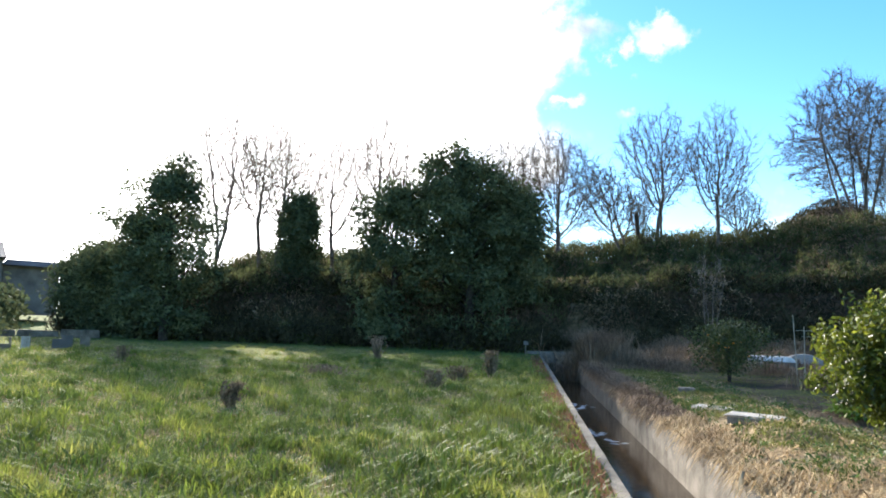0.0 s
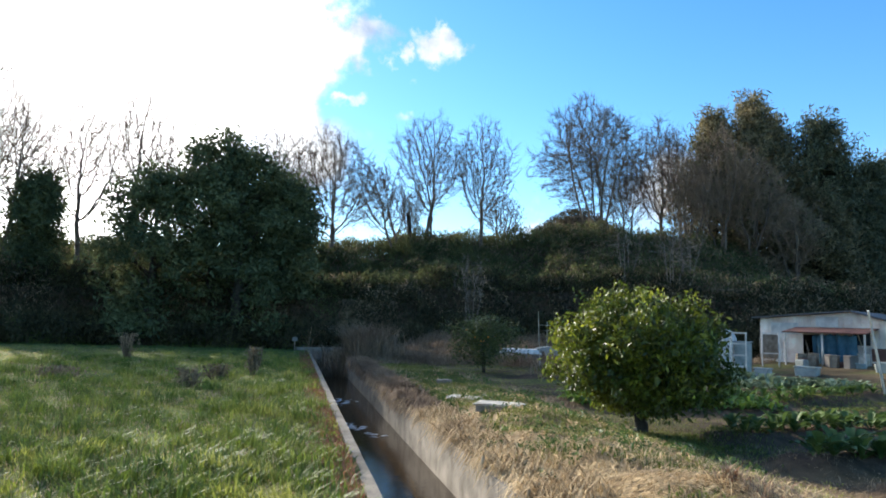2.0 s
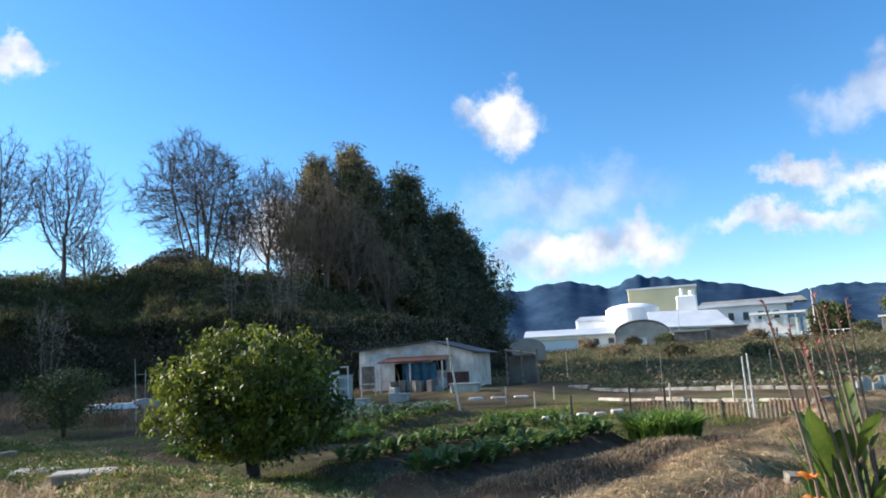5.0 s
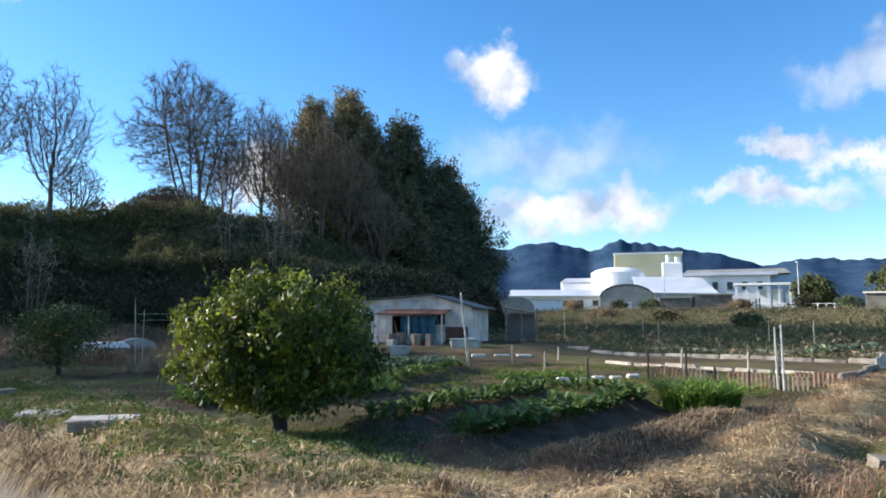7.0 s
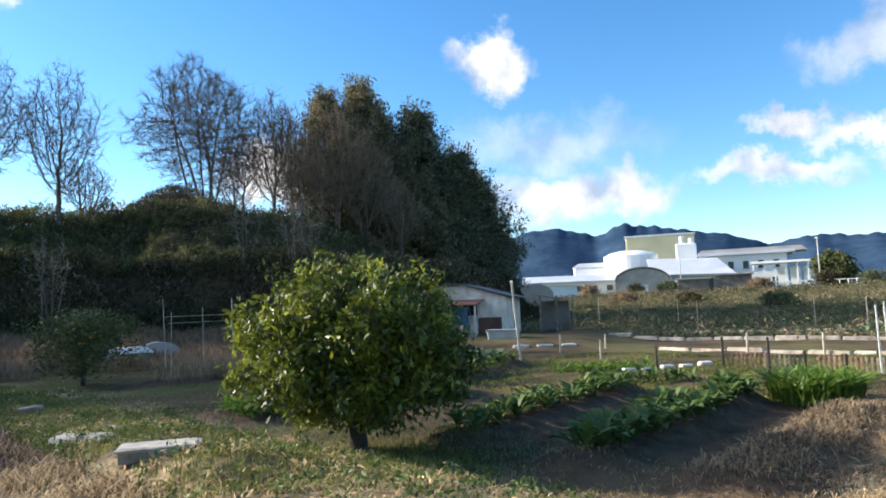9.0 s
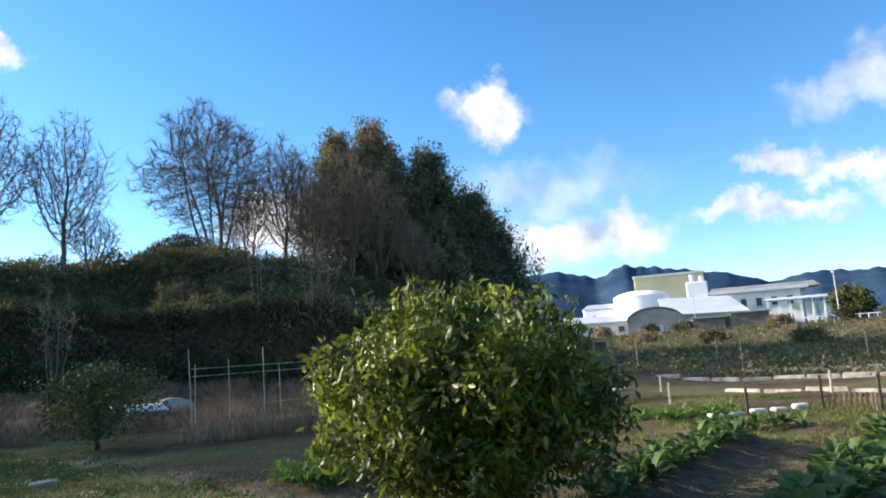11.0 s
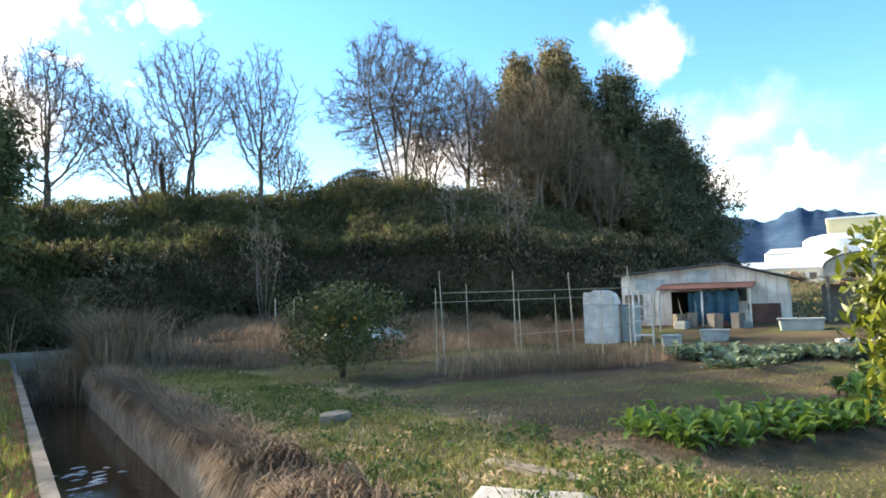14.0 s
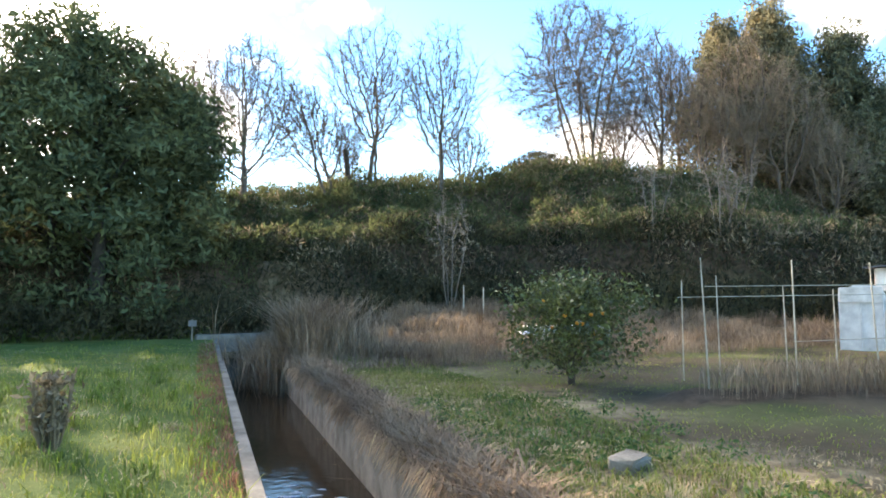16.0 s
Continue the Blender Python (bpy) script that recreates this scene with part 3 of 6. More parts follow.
# ---- trees ----
def spikes(rng, base, tip, width):
    """Twigs as long three-sided spikes."""
    n = len(base)
    d = tip - base
    d /= np.linalg.norm(d, axis=1)[:, None] + 1e-9
    s = np.cross(d, rng.normal(size=(n, 3)))
    s /= np.linalg.norm(s, axis=1)[:, None] + 1e-9
    u = np.cross(d, s)
    w = np.broadcast_to(np.asarray(width, float), (n,))[:, None]
    verts = np.stack([base + s * w, base + (0.87 * u - 0.5 * s) * w, base - (0.87 * u + 0.5 * s) * w, tip], 1).reshape(-1, 3)
    i = np.arange(n)[:, None] * 4
    faces = np.concatenate([i + np.array([[0, 1, 3]]), i + np.array([[1, 2, 3]]), i + np.array([[2, 0, 3]])], 0)
    return verts, faces


def colonise(rng, stems, points, step, kill, lift, sway=0.13, limit=5200):
    """Branches that grow step by step towards free points in the crown; returns nodes and their parents."""
    nodes, parents = [], []
    for chain in stems:
        for k, p in enumerate(chain):
            parents.append(-1 if k == 0 else len(nodes) - 1)
            nodes.append(p)
    nodes = np.array(nodes, float)
    gap = np.linalg.norm(points[:, None] - nodes[None], axis=2)
    nearest, dist = gap.argmin(1), gap.min(1)
    children = collections.Counter()
    for _ in range(160):
        if len(points) == 0 or len(nodes) > limit:
            break
        v = (points - nodes[nearest]) / (dist[:, None] + 1e-9)
        which, inv = np.unique(nearest, return_inverse=True)
        pull = np.zeros((len(which), 3))
        np.add.at(pull, inv.ravel(), v)
        pull /= np.linalg.norm(pull, axis=1)[:, None] + 1e-9
        pull += rng.normal(0, sway, pull.shape) + np.array([0, 0, lift])
        pull /= np.linalg.norm(pull, axis=1)[:, None] + 1e-9
        ok = np.array([children[int(w)] < 3 for w in which])
        if not ok.any():
            break
        fresh = nodes[which[ok]] + pull[ok] * step
        for w in which[ok]:
            children[int(w)] += 1
            parents.append(int(w))
        first = len(nodes)
        nodes = np.concatenate([nodes, fresh])
        gap = np.linalg.norm(points[:, None] - fresh[None], axis=2)
        nearer = gap.min(1) < dist
        nearest = np.where(nearer, first + gap.argmin(1), nearest)
        dist = np.minimum(dist, gap.min(1))
        left = dist > kill
        points, nearest, dist = points[left], nearest[left], dist[left]
    return nodes, parents


def bare_tree(name, x, y, z, tall, wide, stems, seed, label, lean=(0, 0), low=0.3, bark=M_BARK, twig=M_TWIG, fan=False, thick=1.0, free=1500, twigs=4):
    """A leafless tree whose limbs fill a rounded crown, or fan out from the ground like a broom."""
    rng = np.random.default_rng(seed)
    root = thing(name, x, y, z, label, "tree", "bare trees on the bank" if tall > 6 else "")
    q = rng.uniform(-1.15, 1.15, (free * 6, 3))
    q[:, 2] = np.clip(q[:, 2] / 1.15, -1, 1)
    h = (q[:, 2] + 1) / 2
    turn = np.arctan2(q[:, 1], q[:, 0])
    ragged = 0.80 + 0.16 * np.sin(2 * turn + 5 * h + seed) + 0.14 * np.sin(5 * turn - 9 * h + 2 * seed) + 0.10 * np.sin(9 * turn + 17 * h)
    if fan:
        reach = np.minimum(1.0, 0.12 + 1.5 * h) * np.sqrt(np.clip(1 - (np.clip(h - 0.35, 0, 1) / 0.68) ** 2, 0, 1)) * (ragged + 0.1)
    else:
        reach = np.clip(1 - np.abs(q[:, 2] - 0.05) ** 1.7, 0, 1) ** 0.7 * ragged
    reach = reach * rng.uniform(0.72, 1.22, len(q))
    inside = np.hypot(q[:, 0], q[:, 1]) < reach
    q, h = q[inside][:free], h[inside][:free] * (1 + 0.07 * np.sin(3 * turn[inside][:free] + seed))
    rise = tall * (low + (1 - low) * h)
    points = np.stack([q[:, 0] * wide / 2 + lean[0] * rise, q[:, 1] * wide / 2 + lean[1] * rise, rise], 1)
    step = 0.016 * tall + 0.06
    chains = []
    for k in range(stems):
        turn = 2 * math.pi * (k + rng.uniform(0, 0.6)) / stems
        out = (0.36 * ((k * 5) % stems + 0.5) / stems if fan else 0.05 * rng.uniform(0.5, 1.3)) * wide * (stems > 1)
        top = tall * (rng.uniform(0.58, 0.74) if fan else low * rng.uniform(0.85, 1.2))
        count = max(3, int(top / step))
        sway = rng.normal(0, 0.025 * tall if fan else 0.05 * tall * low, 2)
        chain = []
        for i in range(count + 1):
            t = i / count
            b = 0.12 * (stems > 1) + out * (t ** 1.25 if fan else t)
            wave = math.sin(t * math.pi)
            chain.append((math.cos(turn) * b + lean[0] * top * t + sway[0] * wave, math.sin(turn) * b + lean[1] * top * t + sway[1] * wave, -0.4 + (top + 0.4) * t))
        chains.append(chain)
    nodes, parents = colonise(rng, chains, points, step, step * 1.1, 0.14, 0.07 if fan else 0.15)
    n = len(nodes)
    load = np.zeros(n)
    tipwidth, power = 0.007 + 0.0004 * tall, 2.35
    for i in range(n - 1, -1, -1):
        if load[i] == 0:
            load[i] = tipwidth ** power
        if parents[i] >= 0:
            load[parents[i]] += load[i]
    radius = np.minimum(load ** (1 / power) * thick, 0.03 * tall)
    heir = {}
    for i in range(n):
        p = parents[i]
        if p >= 0 and (p not in heir or radius[i] > radius[heir[p]]):
            heir[p] = i
    wood, limbs = Shape(), Shape()
    for i in range(n):
        p = parents[i]
        if p >= 0 and heir[p] == i:
            continue
        line = [i]
        while line[-1] in heir:
            line.append(heir[line[-1]])
        pts = ([nodes[p]] if p >= 0 else []) + [nodes[k] for k in line]
        rad = ([radius[i]] if p >= 0 else []) + [radius[k] for k in line]
        if len(pts) > 1:
            (wood if rad[0] > 0.05 else limbs).tube(pts, rad, 6 if rad[0] > 0.05 else 3, cap=False)
    thin = np.where((radius < 0.03 * thick + 0.008) & (nodes[:, 2] > tall * low * 0.6))[0]
    pick = np.repeat(thin, twigs)
    base = nodes[pick]
    back = nodes[np.array(parents)[pick]]
    along_branch = (base - back) / (np.linalg.norm(base - back, axis=1)[:, None] + 1e-9)
    d = along_branch * 0.9 + rng.normal(0, 0.55, base.shape) + np.array([0, 0, 0.3])
    tip = base + d * (0.05 * tall * rng.uniform(0.35, 1.2, len(base)))[:, None]
    if len(base):
        v, f = spikes(rng, base, tip, 0.005 + 0.0004 * tall)
        limbs.add(v.tolist(), f.tolist())
    if wood.v:
        part("trunk", wood, bark, root, smooth=True)
    part("crown", limbs, twig, root, "slender bare branches and twigs")
    return root


def conifer(x, y, z, tall, wide, seed, label, leaf, boughs=130, count=20000, low=0.03):
    """A straight trunk with rising boughs, each ending in tufts of needles."""
    rng = np.random.default_rng(seed)
    root = thing("conifer", x, y, z, label, "tree", "conifers")
    wood = Shape().tube([(0, 0, -0.3), (0.05, 0, tall * 0.4), (0, 0.05, tall * 0.97)], [0.26, 0.18, 0.03], 8, cap=False)
    tufts, size = [], []
    for i in range(boughs):
        h = low + (1 - low) * ((i + rng.uniform(0, 1)) / boughs) ** 0.9
        turn = 2.4 * i + rng.uniform(-0.5, 0.5)
        reach = wide / 2 * min(1.0, 1.9 * (1 - h) + 0.10) ** 0.8 * (0.85 + 0.2 * math.sin(2 * turn + 6 * h + seed)) * rng.uniform(0.6, 1.2)
        a = Vector((0, 0, tall * h * 0.96))
        b = Vector((reach * math.cos(turn), reach * math.sin(turn), tall * h * 0.96 - 0.10 * reach))
        c = b * 1.06 + Vector((0, 0, 0.10 * reach + 0.12))
        wood.tube([a, a.lerp(b, 0.55) - Vector((0, 0, 0.08 * reach)), b, c], [0.05, 0.035, 0.02, 0.008], 4, cap=False)
        for t in (0.35, 0.5, 0.64, 0.78, 0.9, 1.0, 1.08):
            p = a.lerp(b, min(t, 1.0)) if t <= 1 else c
            tufts.append(tuple(p + Vector(rng.normal(0, 0.10, 3))))
            size.append(0.16 + 0.16 * t if t < 1 else 0.24)
    tufts.append((0, 0, tall * 0.98))
    size.append(0.3)
    tufts, size = np.array(tufts), np.array(size)
    pick = rng.integers(0, len(tufts), count)
    pts = tufts[pick] + rng.normal(0, 1, (count, 3)) * size[pick][:, None] * np.array([1.0, 1.0, 0.85])
    pts[:, 2] = np.maximum(pts[:, 2], 0.05)
    part("trunk", wood, M_BARK_DARK, root, smooth=True)
    part("crown", fast_mesh("crown", *leaf_cards(rng, pts, 0.085, upright=0.5, long=4.2), leaf), leaf, root)
    return root


def leafy_tree(name, x, y, z, tall, wide, seed, label, leaf, count, size, shape="round", base=0.0, trunk=0.15, bark=M_BARK_DARK, group="", clump=0.5, clumps=90, crown_low=0.12, inner=0.55, ragged=0.5, long=1.7, limbs=3, fork=0.1):
    """A trunk with limbs under a crown of many small leaves in clumps."""
    rng = np.random.default_rng(seed)
    root = thing(name, x, y, z, label, "tree", group)
    wood = Shape()
    wood.tube([(0, 0, -0.3), (0.03, 0.02, tall * 0.25), (-0.03, 0.04, tall * 0.55), (0, 0, tall * 0.85)], [trunk * 1.25, trunk, trunk * 0.6, trunk * 0.15], 8, cap=False)
    centres = []
    for i in range(clumps):
        h = rng.uniform(0, 1) ** 0.85
        turn = rng.uniform(0, 2 * math.pi)
        if shape == "cone":
            r = wide / 2 * (1 - h) ** 0.75 * (0.8 + 0.25 * math.sin(3 * turn + seed)) + 0.1
        elif shape == "spire":
            r = wide / 2 * min(1, 1.75 * (1 - h) + 0.05) ** 0.8 * (0.8 + 0.25 * math.sin(3 * turn + 7 * h + seed))
        elif shape == "column":
            r = wide / 2 * min(1, 2.6 * (1 - h) + 0.05) ** 0.7 * (0.8 + 0.25 * math.sin(3 * turn + 7 * h + seed))
        else:
            r = wide / 2 * math.sqrt(max(0.03, 1 - abs(2 * h - 0.9) ** 2.7 / 1.32)) * (0.84 + 0.11 * math.sin(3 * turn + 5 * h + seed) + 0.08 * math.sin(5 * turn - 7 * h))
        r *= rng.uniform(inner, 1.0) + ragged * rng.uniform(-0.5, 1.0) * (i % 4 == 0)
        low = tall * crown_low
        c = Vector((r * math.cos(turn), r * math.sin(turn), low + (tall - low) * (h * (0.96 - 0.14 * ragged) + ragged * 0.25 * rng.uniform(0, 1) ** 2)))
        centres.append(c)
        if i % limbs == 0:
            s = Vector((0, 0, max(tall * fork, min(c.z - r * 0.7, tall * 0.78))))
            wood.tube([s, s.lerp(c, 0.5) + Vector((0, 0, 0.06 * tall * rng.uniform(-0.3, 0.6))), c], [trunk * 0.35, trunk * 0.2, 0.006], 4, cap=False)
    cs = np.array([tuple(c) for c in centres])
    pick = rng.integers(0, len(cs), count)
    pts = cs[pick] + rng.normal(0, clump * 0.5, (count, 3)) * np.array([1, 1, 0.8])
    pts[:, 2] = base + np.abs(pts[:, 2] - base)
    part("trunk", wood, bark, root, smooth=True)
    part("crown", fast_mesh("crown", *leaf_cards(rng, pts, size, upright=0.3, long=long), leaf), leaf, root)
    return root


def ground_at(x, y):
    return float(land(np.array([x]), np.array([y]))[0])


BARE = "leafless tree with fine grey-brown twigs on the bank"
for i, (x, y, tall, wide, stems, lean, low) in enumerate((
    (7.3, 47.6, 9.6, 8.6, 2, (0.0, 0), 0.14), (12.2, 47.8, 7.0, 6.4, 2, (-0.28, 0), 0.14), (13.9, 49.5, 4.6, 2.4, 2, (0, 0), 0.2),
    (15.0, 48.2, 10.4, 6.2, 2, (-0.02, 0), 0.2), (18.4, 46.0, 10.2, 5.2, 1, (0.0, 0), 0.16), (20.2, 46.5, 4.4, 3.4, 3, (0, 0), 0.15),
    (29.4, 43.6, 8.2, 4.2, 2, (0, 0), 0.2), (31.0, 41.9, 10.6, 5.6, 2, (0.0, 0), 0.2), (33.6, 42.6, 10.4, 4.6, 1, (-0.03, 0), 0.25),
    (-14.6, 40.9, 12.4, 6.4, 3, (0, 0), 0.3), (-12.6, 42.5, 12.4, 6.0, 2, (0, 0), 0.3), (-10.8, 41.4, 10.7, 5.5, 3, (0, 0), 0.3), (-7.6, 42.4, 11.1, 5.6, 2, (0, 0), 0.3),
    (-5.1, 45.2, 12.4, 6.0, 2, (0, 0), 0.3), (-3.2, 44.6, 9.2, 4.6, 1, (0, 0), 0.3), (3.4, 46.0, 10.4, 6.4, 3, (0.05, 0), 0.25),
)):
    bare_tree("bare_tree", x, y, ground_at(x, y), tall, wide, stems, 20 + i, BARE, lean, low, free=1400 if x > 3 else 1000, twigs=4 if x > 3 else 3)
bare_tree("bare_tree", 26.0, 42.0, ground_at(26.0, 42.0) - 0.2, 10.6, 10.0, 10, 77, "broad leafless tree fanning out from many stems on the bank", low=0.13, fan=True, free=2600, thick=0.78, twigs=6, lean=(-0.09, 0))
snag = thing("dead_trunk", 13.3, 47.8, ground_at(13.3, 47.8) - 0.3, "dark broken dead tree trunk on the bank", "tree")
part("trunk", Shape().tube([(0, 0, 0), (0.05, 0, 1.5), (-0.1, 0.05, 3.2)], [0.22, 0.17, 0.14], 7), M_BARK_DARK, snag)
for x, y, tall, seed in ((13.8, 35.6, 4.9, 91), (25.4, 31.5, 4.6, 93), (24.0, 31.0, 3.8, 94), (22.6, 33.4, 4.2, 95)):
    bare_tree("bare_shrub", x, y, ground_at(x, y), tall, 2.6, 4, seed, "pale leafless shrub in front of dark bushes", low=0.2, bark=M_TWIG_PALE, twig=M_TWIG_PALE, fan=True, free=160, thick=0.7, twigs=2)
for i, (x, y, tall) in enumerate(((32.2, 36.6, 9.4), (34.0, 35.6, 8.2), (30.4, 37.5, 7.0), (36.2, 34.4, 6.4))):
    bare_tree("bare_tree", x, y, ground_at(x, y), tall, 5.2, 3, 120 + i, "leafless brown tree in front of tall conifers", low=0.16, bark=M_TWIG, twig=M_TWIG_WARM, free=1300, twigs=4)

CON, LIT_CON = "tall dark green conifer on the end of the bank, shade in its colour", "tall conifer on the bank, needles coloured brown-olive for sunlight"
for x, y, tall, wide, seed in ((37.3, 39.0, 13.4, 6.0, 1), (34.6, 40.0, 12.0, 5.0, 2), (42.4, 37.6, 14.0, 6.6, 3), (40.0, 40.0, 12.6, 6.0, 4), (46.8, 36.6, 12.6, 6.6, 5), (44.6, 38.8, 11.8, 6.0, 6), (49.8, 37.2, 10.8, 5.4, 7), (52.2, 37.8, 8.2, 4.4, 8), (39.6, 35.6, 8.4, 5.0, 9), (44.0, 34.6, 7.0, 5.0, 10)):
    # Trees on the sunlit left get the lighter brown needle colour.
    warm = seed in (1, 2, 4, 9)
    conifer(x, y, ground_at(x, y), tall * 0.94, wide * 1.42, seed, LIT_CON if warm else CON, M_CONIFER if warm else M_CONIFER_DARK)
EVG = "dense dark evergreen tree at the edge of the field"
for x, y, tall, wide, seed, shape in ((-15.7, 36.2, 10.0, 6.0, 31, "column"), (-17.6, 37.0, 7.4, 5.0, 32, "column"), (-3.3, 37.6, 9.4, 5.6, 33, "round"), (1.0, 37.6, 10.2, 7.4, 34, "round"), (-0.4, 38.6, 9.4, 5.5, 37, "round"), (-9.6, 41.0, 6.2, 2.6, 35, "column"), (-23.0, 41.5, 5.0, 4.5, 36, "round"), (-20.5, 39.5, 5.4, 4.0, 38, "round"), (3.2, 38.4, 7.0, 5.0, 39, "round")):
    leafy_tree("evergreen_tree", x, y, ground_at(x, y), tall, wide, seed, EVG, M_EVERGREEN, 15000, 0.10, shape, trunk=0.22, group="evergreen trees by the field", clump=0.8, clumps=120, crown_low=0.0, ragged=0.55, inner=0.4, long=3.0)


def bank_cover(name, count, seed, material, size, label, keep, left=-24, right=57, deep=14, thick=1.15):
    """Bushes grown together over the bank, as lumps of leaves."""
    rng = np.random.default_rng(seed)
    x = rng.uniform(left, right, count * 3)
    s = rng.uniform(-1.2, deep, count * 3)
    y = np.interp(x, FRONT_X, FRONT_Y) + s
    lump = 0.50 * (1 + wobble(x, y, 0.9, 1.0)) + 0.34 * (1 + wobble(x, y, 2.1, 3.0)) + 0.22 * (1 + wobble(x, y, 5.3, 2.0))
    ok = keep(x, y, s, lump, rng)
    x, y, lump = x[ok][:count], y[ok][:count], lump[ok][:count]
    z = land(x, y) + lump * rng.uniform(0.0, 1.0, len(x)) ** 0.6 * thick
    me = fast_mesh(name, *leaf_cards(rng, np.stack([x, y, z], 1), size, upright=1.1, long=5.0), material)
    tagged(new(name, me), label, "bushes", kind="stuff")


bank_cover("bank_bushes", 210000, 5, M_BAMBOO, 0.055, "dense green bamboo grass and bushes covering the bank", lambda x, y, s, lump, rng: (s > 2.2 + 1.6 * wobble(x, y, 0.45, 2.0)) & (x < 34))
# The shade low on the bank is carried by this layer's dark colour.
bank_cover("dark_bushes", 130000, 6, M_DARKBUSH, 0.06, "dark tangled bushes at the foot of the bank, darkened further for shade", lambda x, y, s, lump, rng: (s < 3.2 + 2.2 * wobble(x, y, 0.5, 4.0) + rng.normal(0, 0.5, len(x))) & (x < 52), thick=1.0)
bank_cover("withered_bushes", 110000, 7, M_BROWNBUSH, 0.05, "brown withered bushes on the bank below the conifers", lambda x, y, s, lump, rng: ((x > 22) | (wobble(x, y, 0.6, 5.0) > 0.12)) & (s > 0.6))
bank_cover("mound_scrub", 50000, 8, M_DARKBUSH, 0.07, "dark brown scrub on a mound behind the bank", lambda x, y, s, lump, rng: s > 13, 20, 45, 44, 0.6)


# ---- citrus trees in the garden ----
def citrus_tree(x, y, z, tall, wide, seed, label):
    """A low forked trunk, limbs, and shoots set with leaves that point outwards and up."""
    rng = np.random.default_rng(seed)
    root = thing("citrus_tree", x, y, z, label, "tree")
    wood = Shape().tube([(0, 0, -0.2), (0.02, 0.01, 0.2), (-0.02, 0.03, 0.5), (0, 0, 0.95)], [0.14, 0.105, 0.09, 0.05], 9, cap=False)
    old, young = [], []
    low, high = 0.42, tall - 0.12
    for i in range(420):
        turn, k = 2.39996 * i + rng.uniform(-0.3, 0.3), (i + 0.5) / 420
        up = -1 + 2 * k
        side = math.sqrt(max(0.0, 1 - abs(up) ** 2.3))
        bulge = 0.86 + 0.14 * math.sin(3 * turn + 4 * up + seed) + 0.10 * math.sin(7 * turn - 5 * up)
        deep = 1.0 if i % 3 else rng.uniform(0.45, 0.8)
        r = wide / 2 * side * bulge * deep
        c = Vector((r * math.cos(turn), r * math.sin(turn), (low + high) / 2 + (high - low) / 2 * up * (0.93 + 0.10 * math.sin(5 * turn)) * deep))
        if up < -0.55:
            c.z += 0.34 * (0.5 + 0.5 * math.sin(2 * turn + 1.0)) - 0.10
        s = Vector((0, 0, 0.45 + 0.35 * max(0.0, k - 0.2)))
        if i % 3 == 0:
            wood.tube([s, s.lerp(c, 0.55) + Vector((0, 0, 0.10 * rng.uniform(-0.5, 1))), c], [0.035, 0.018, 0.005], 4, cap=False)
        out = (c - Vector((0, 0, (low + high) / 2))).normalized() * 0.6 + Vector((0, 0, 0.55)) + Vector(rng.normal(0, 0.35, 3))
        length = rng.uniform(0.16, 0.36) * (1.35 if up > 0.4 and i % 4 == 1 else 1.0)
        tip = c + out.normalized() * length
        wood.tube([c - out.normalized() * 0.12, tip], [0.006, 0.003], 3, cap=False)
        count = int(rng.integers(62, 92))
        t = rng.uniform(-0.5, 1.0, count)[:, None]
        pts = np.array(c)[None] + np.array(tip - c)[None] * t + rng.normal(0, 0.055 + 0.05 * (1 - t), (count, 3))
        (young if (up > -0.35 and i % 5 == 1 and deep == 1.0) else old).append(pts)
    part("trunk", wood, M_BARK_DARK, root, smooth=True)
    for name, pts, leaf, words in (("leaves", old, M_CITRUS, ""), ("young_leaves", young, M_CITRUS_YOUNG, "fresh yellow-green shoots")):
        pts = np.concatenate(pts)
        pts = pts[pts[:, 2] > 0.24]
        part(name, fast_mesh(name, *leaf_cards(rng, pts, 0.038, upright=0.75, long=2.5), leaf), leaf, root, words)


citrus_tree(6.65, 8.92, -0.62, 2.26, 2.52, 201, "rounded mandarin tree with glossy yellow-green leaves beside vegetable beds")
leafy_tree("citrus_tree", 8.5, 20.3, -0.55, 1.98, 2.45, 202, "small sparse mandarin tree with dull leaves on bare ground", M_CITRUS_DULL, 8000, 0.038, "round", base=0.30, trunk=0.055, clump=0.34, clumps=85, crown_low=0.2, inner=0.4, bark=M_BARK_DARK, ragged=0.4, long=2.3, limbs=7, fork=0.16)
for i in range(9):
    rng = np.random.default_rng(300 + i)
    t = rng.uniform(0, 6.28)
    fruit = bmesh.new()
    bmesh.ops.create_icosphere(fruit, subdivisions=2, radius=0.035, matrix=Matrix.Diagonal((1, 1, 0.85, 1)))
    me = bpy.data.meshes.new("mandarin")
    fruit.to_mesh(me)
    fruit.free()
    me.materials.append(M_MANDARIN)
    ob = new("mandarin", me)
    ob.location = (8.5 + 0.8 * math.cos(t), 20.3 + 0.8 * math.sin(t), 0.55 + 0.5 * rng.uniform(-1, 1))
    tagged(ob, "small orange mandarin hanging in the tree", "fruit", "mandarins in the small tree")


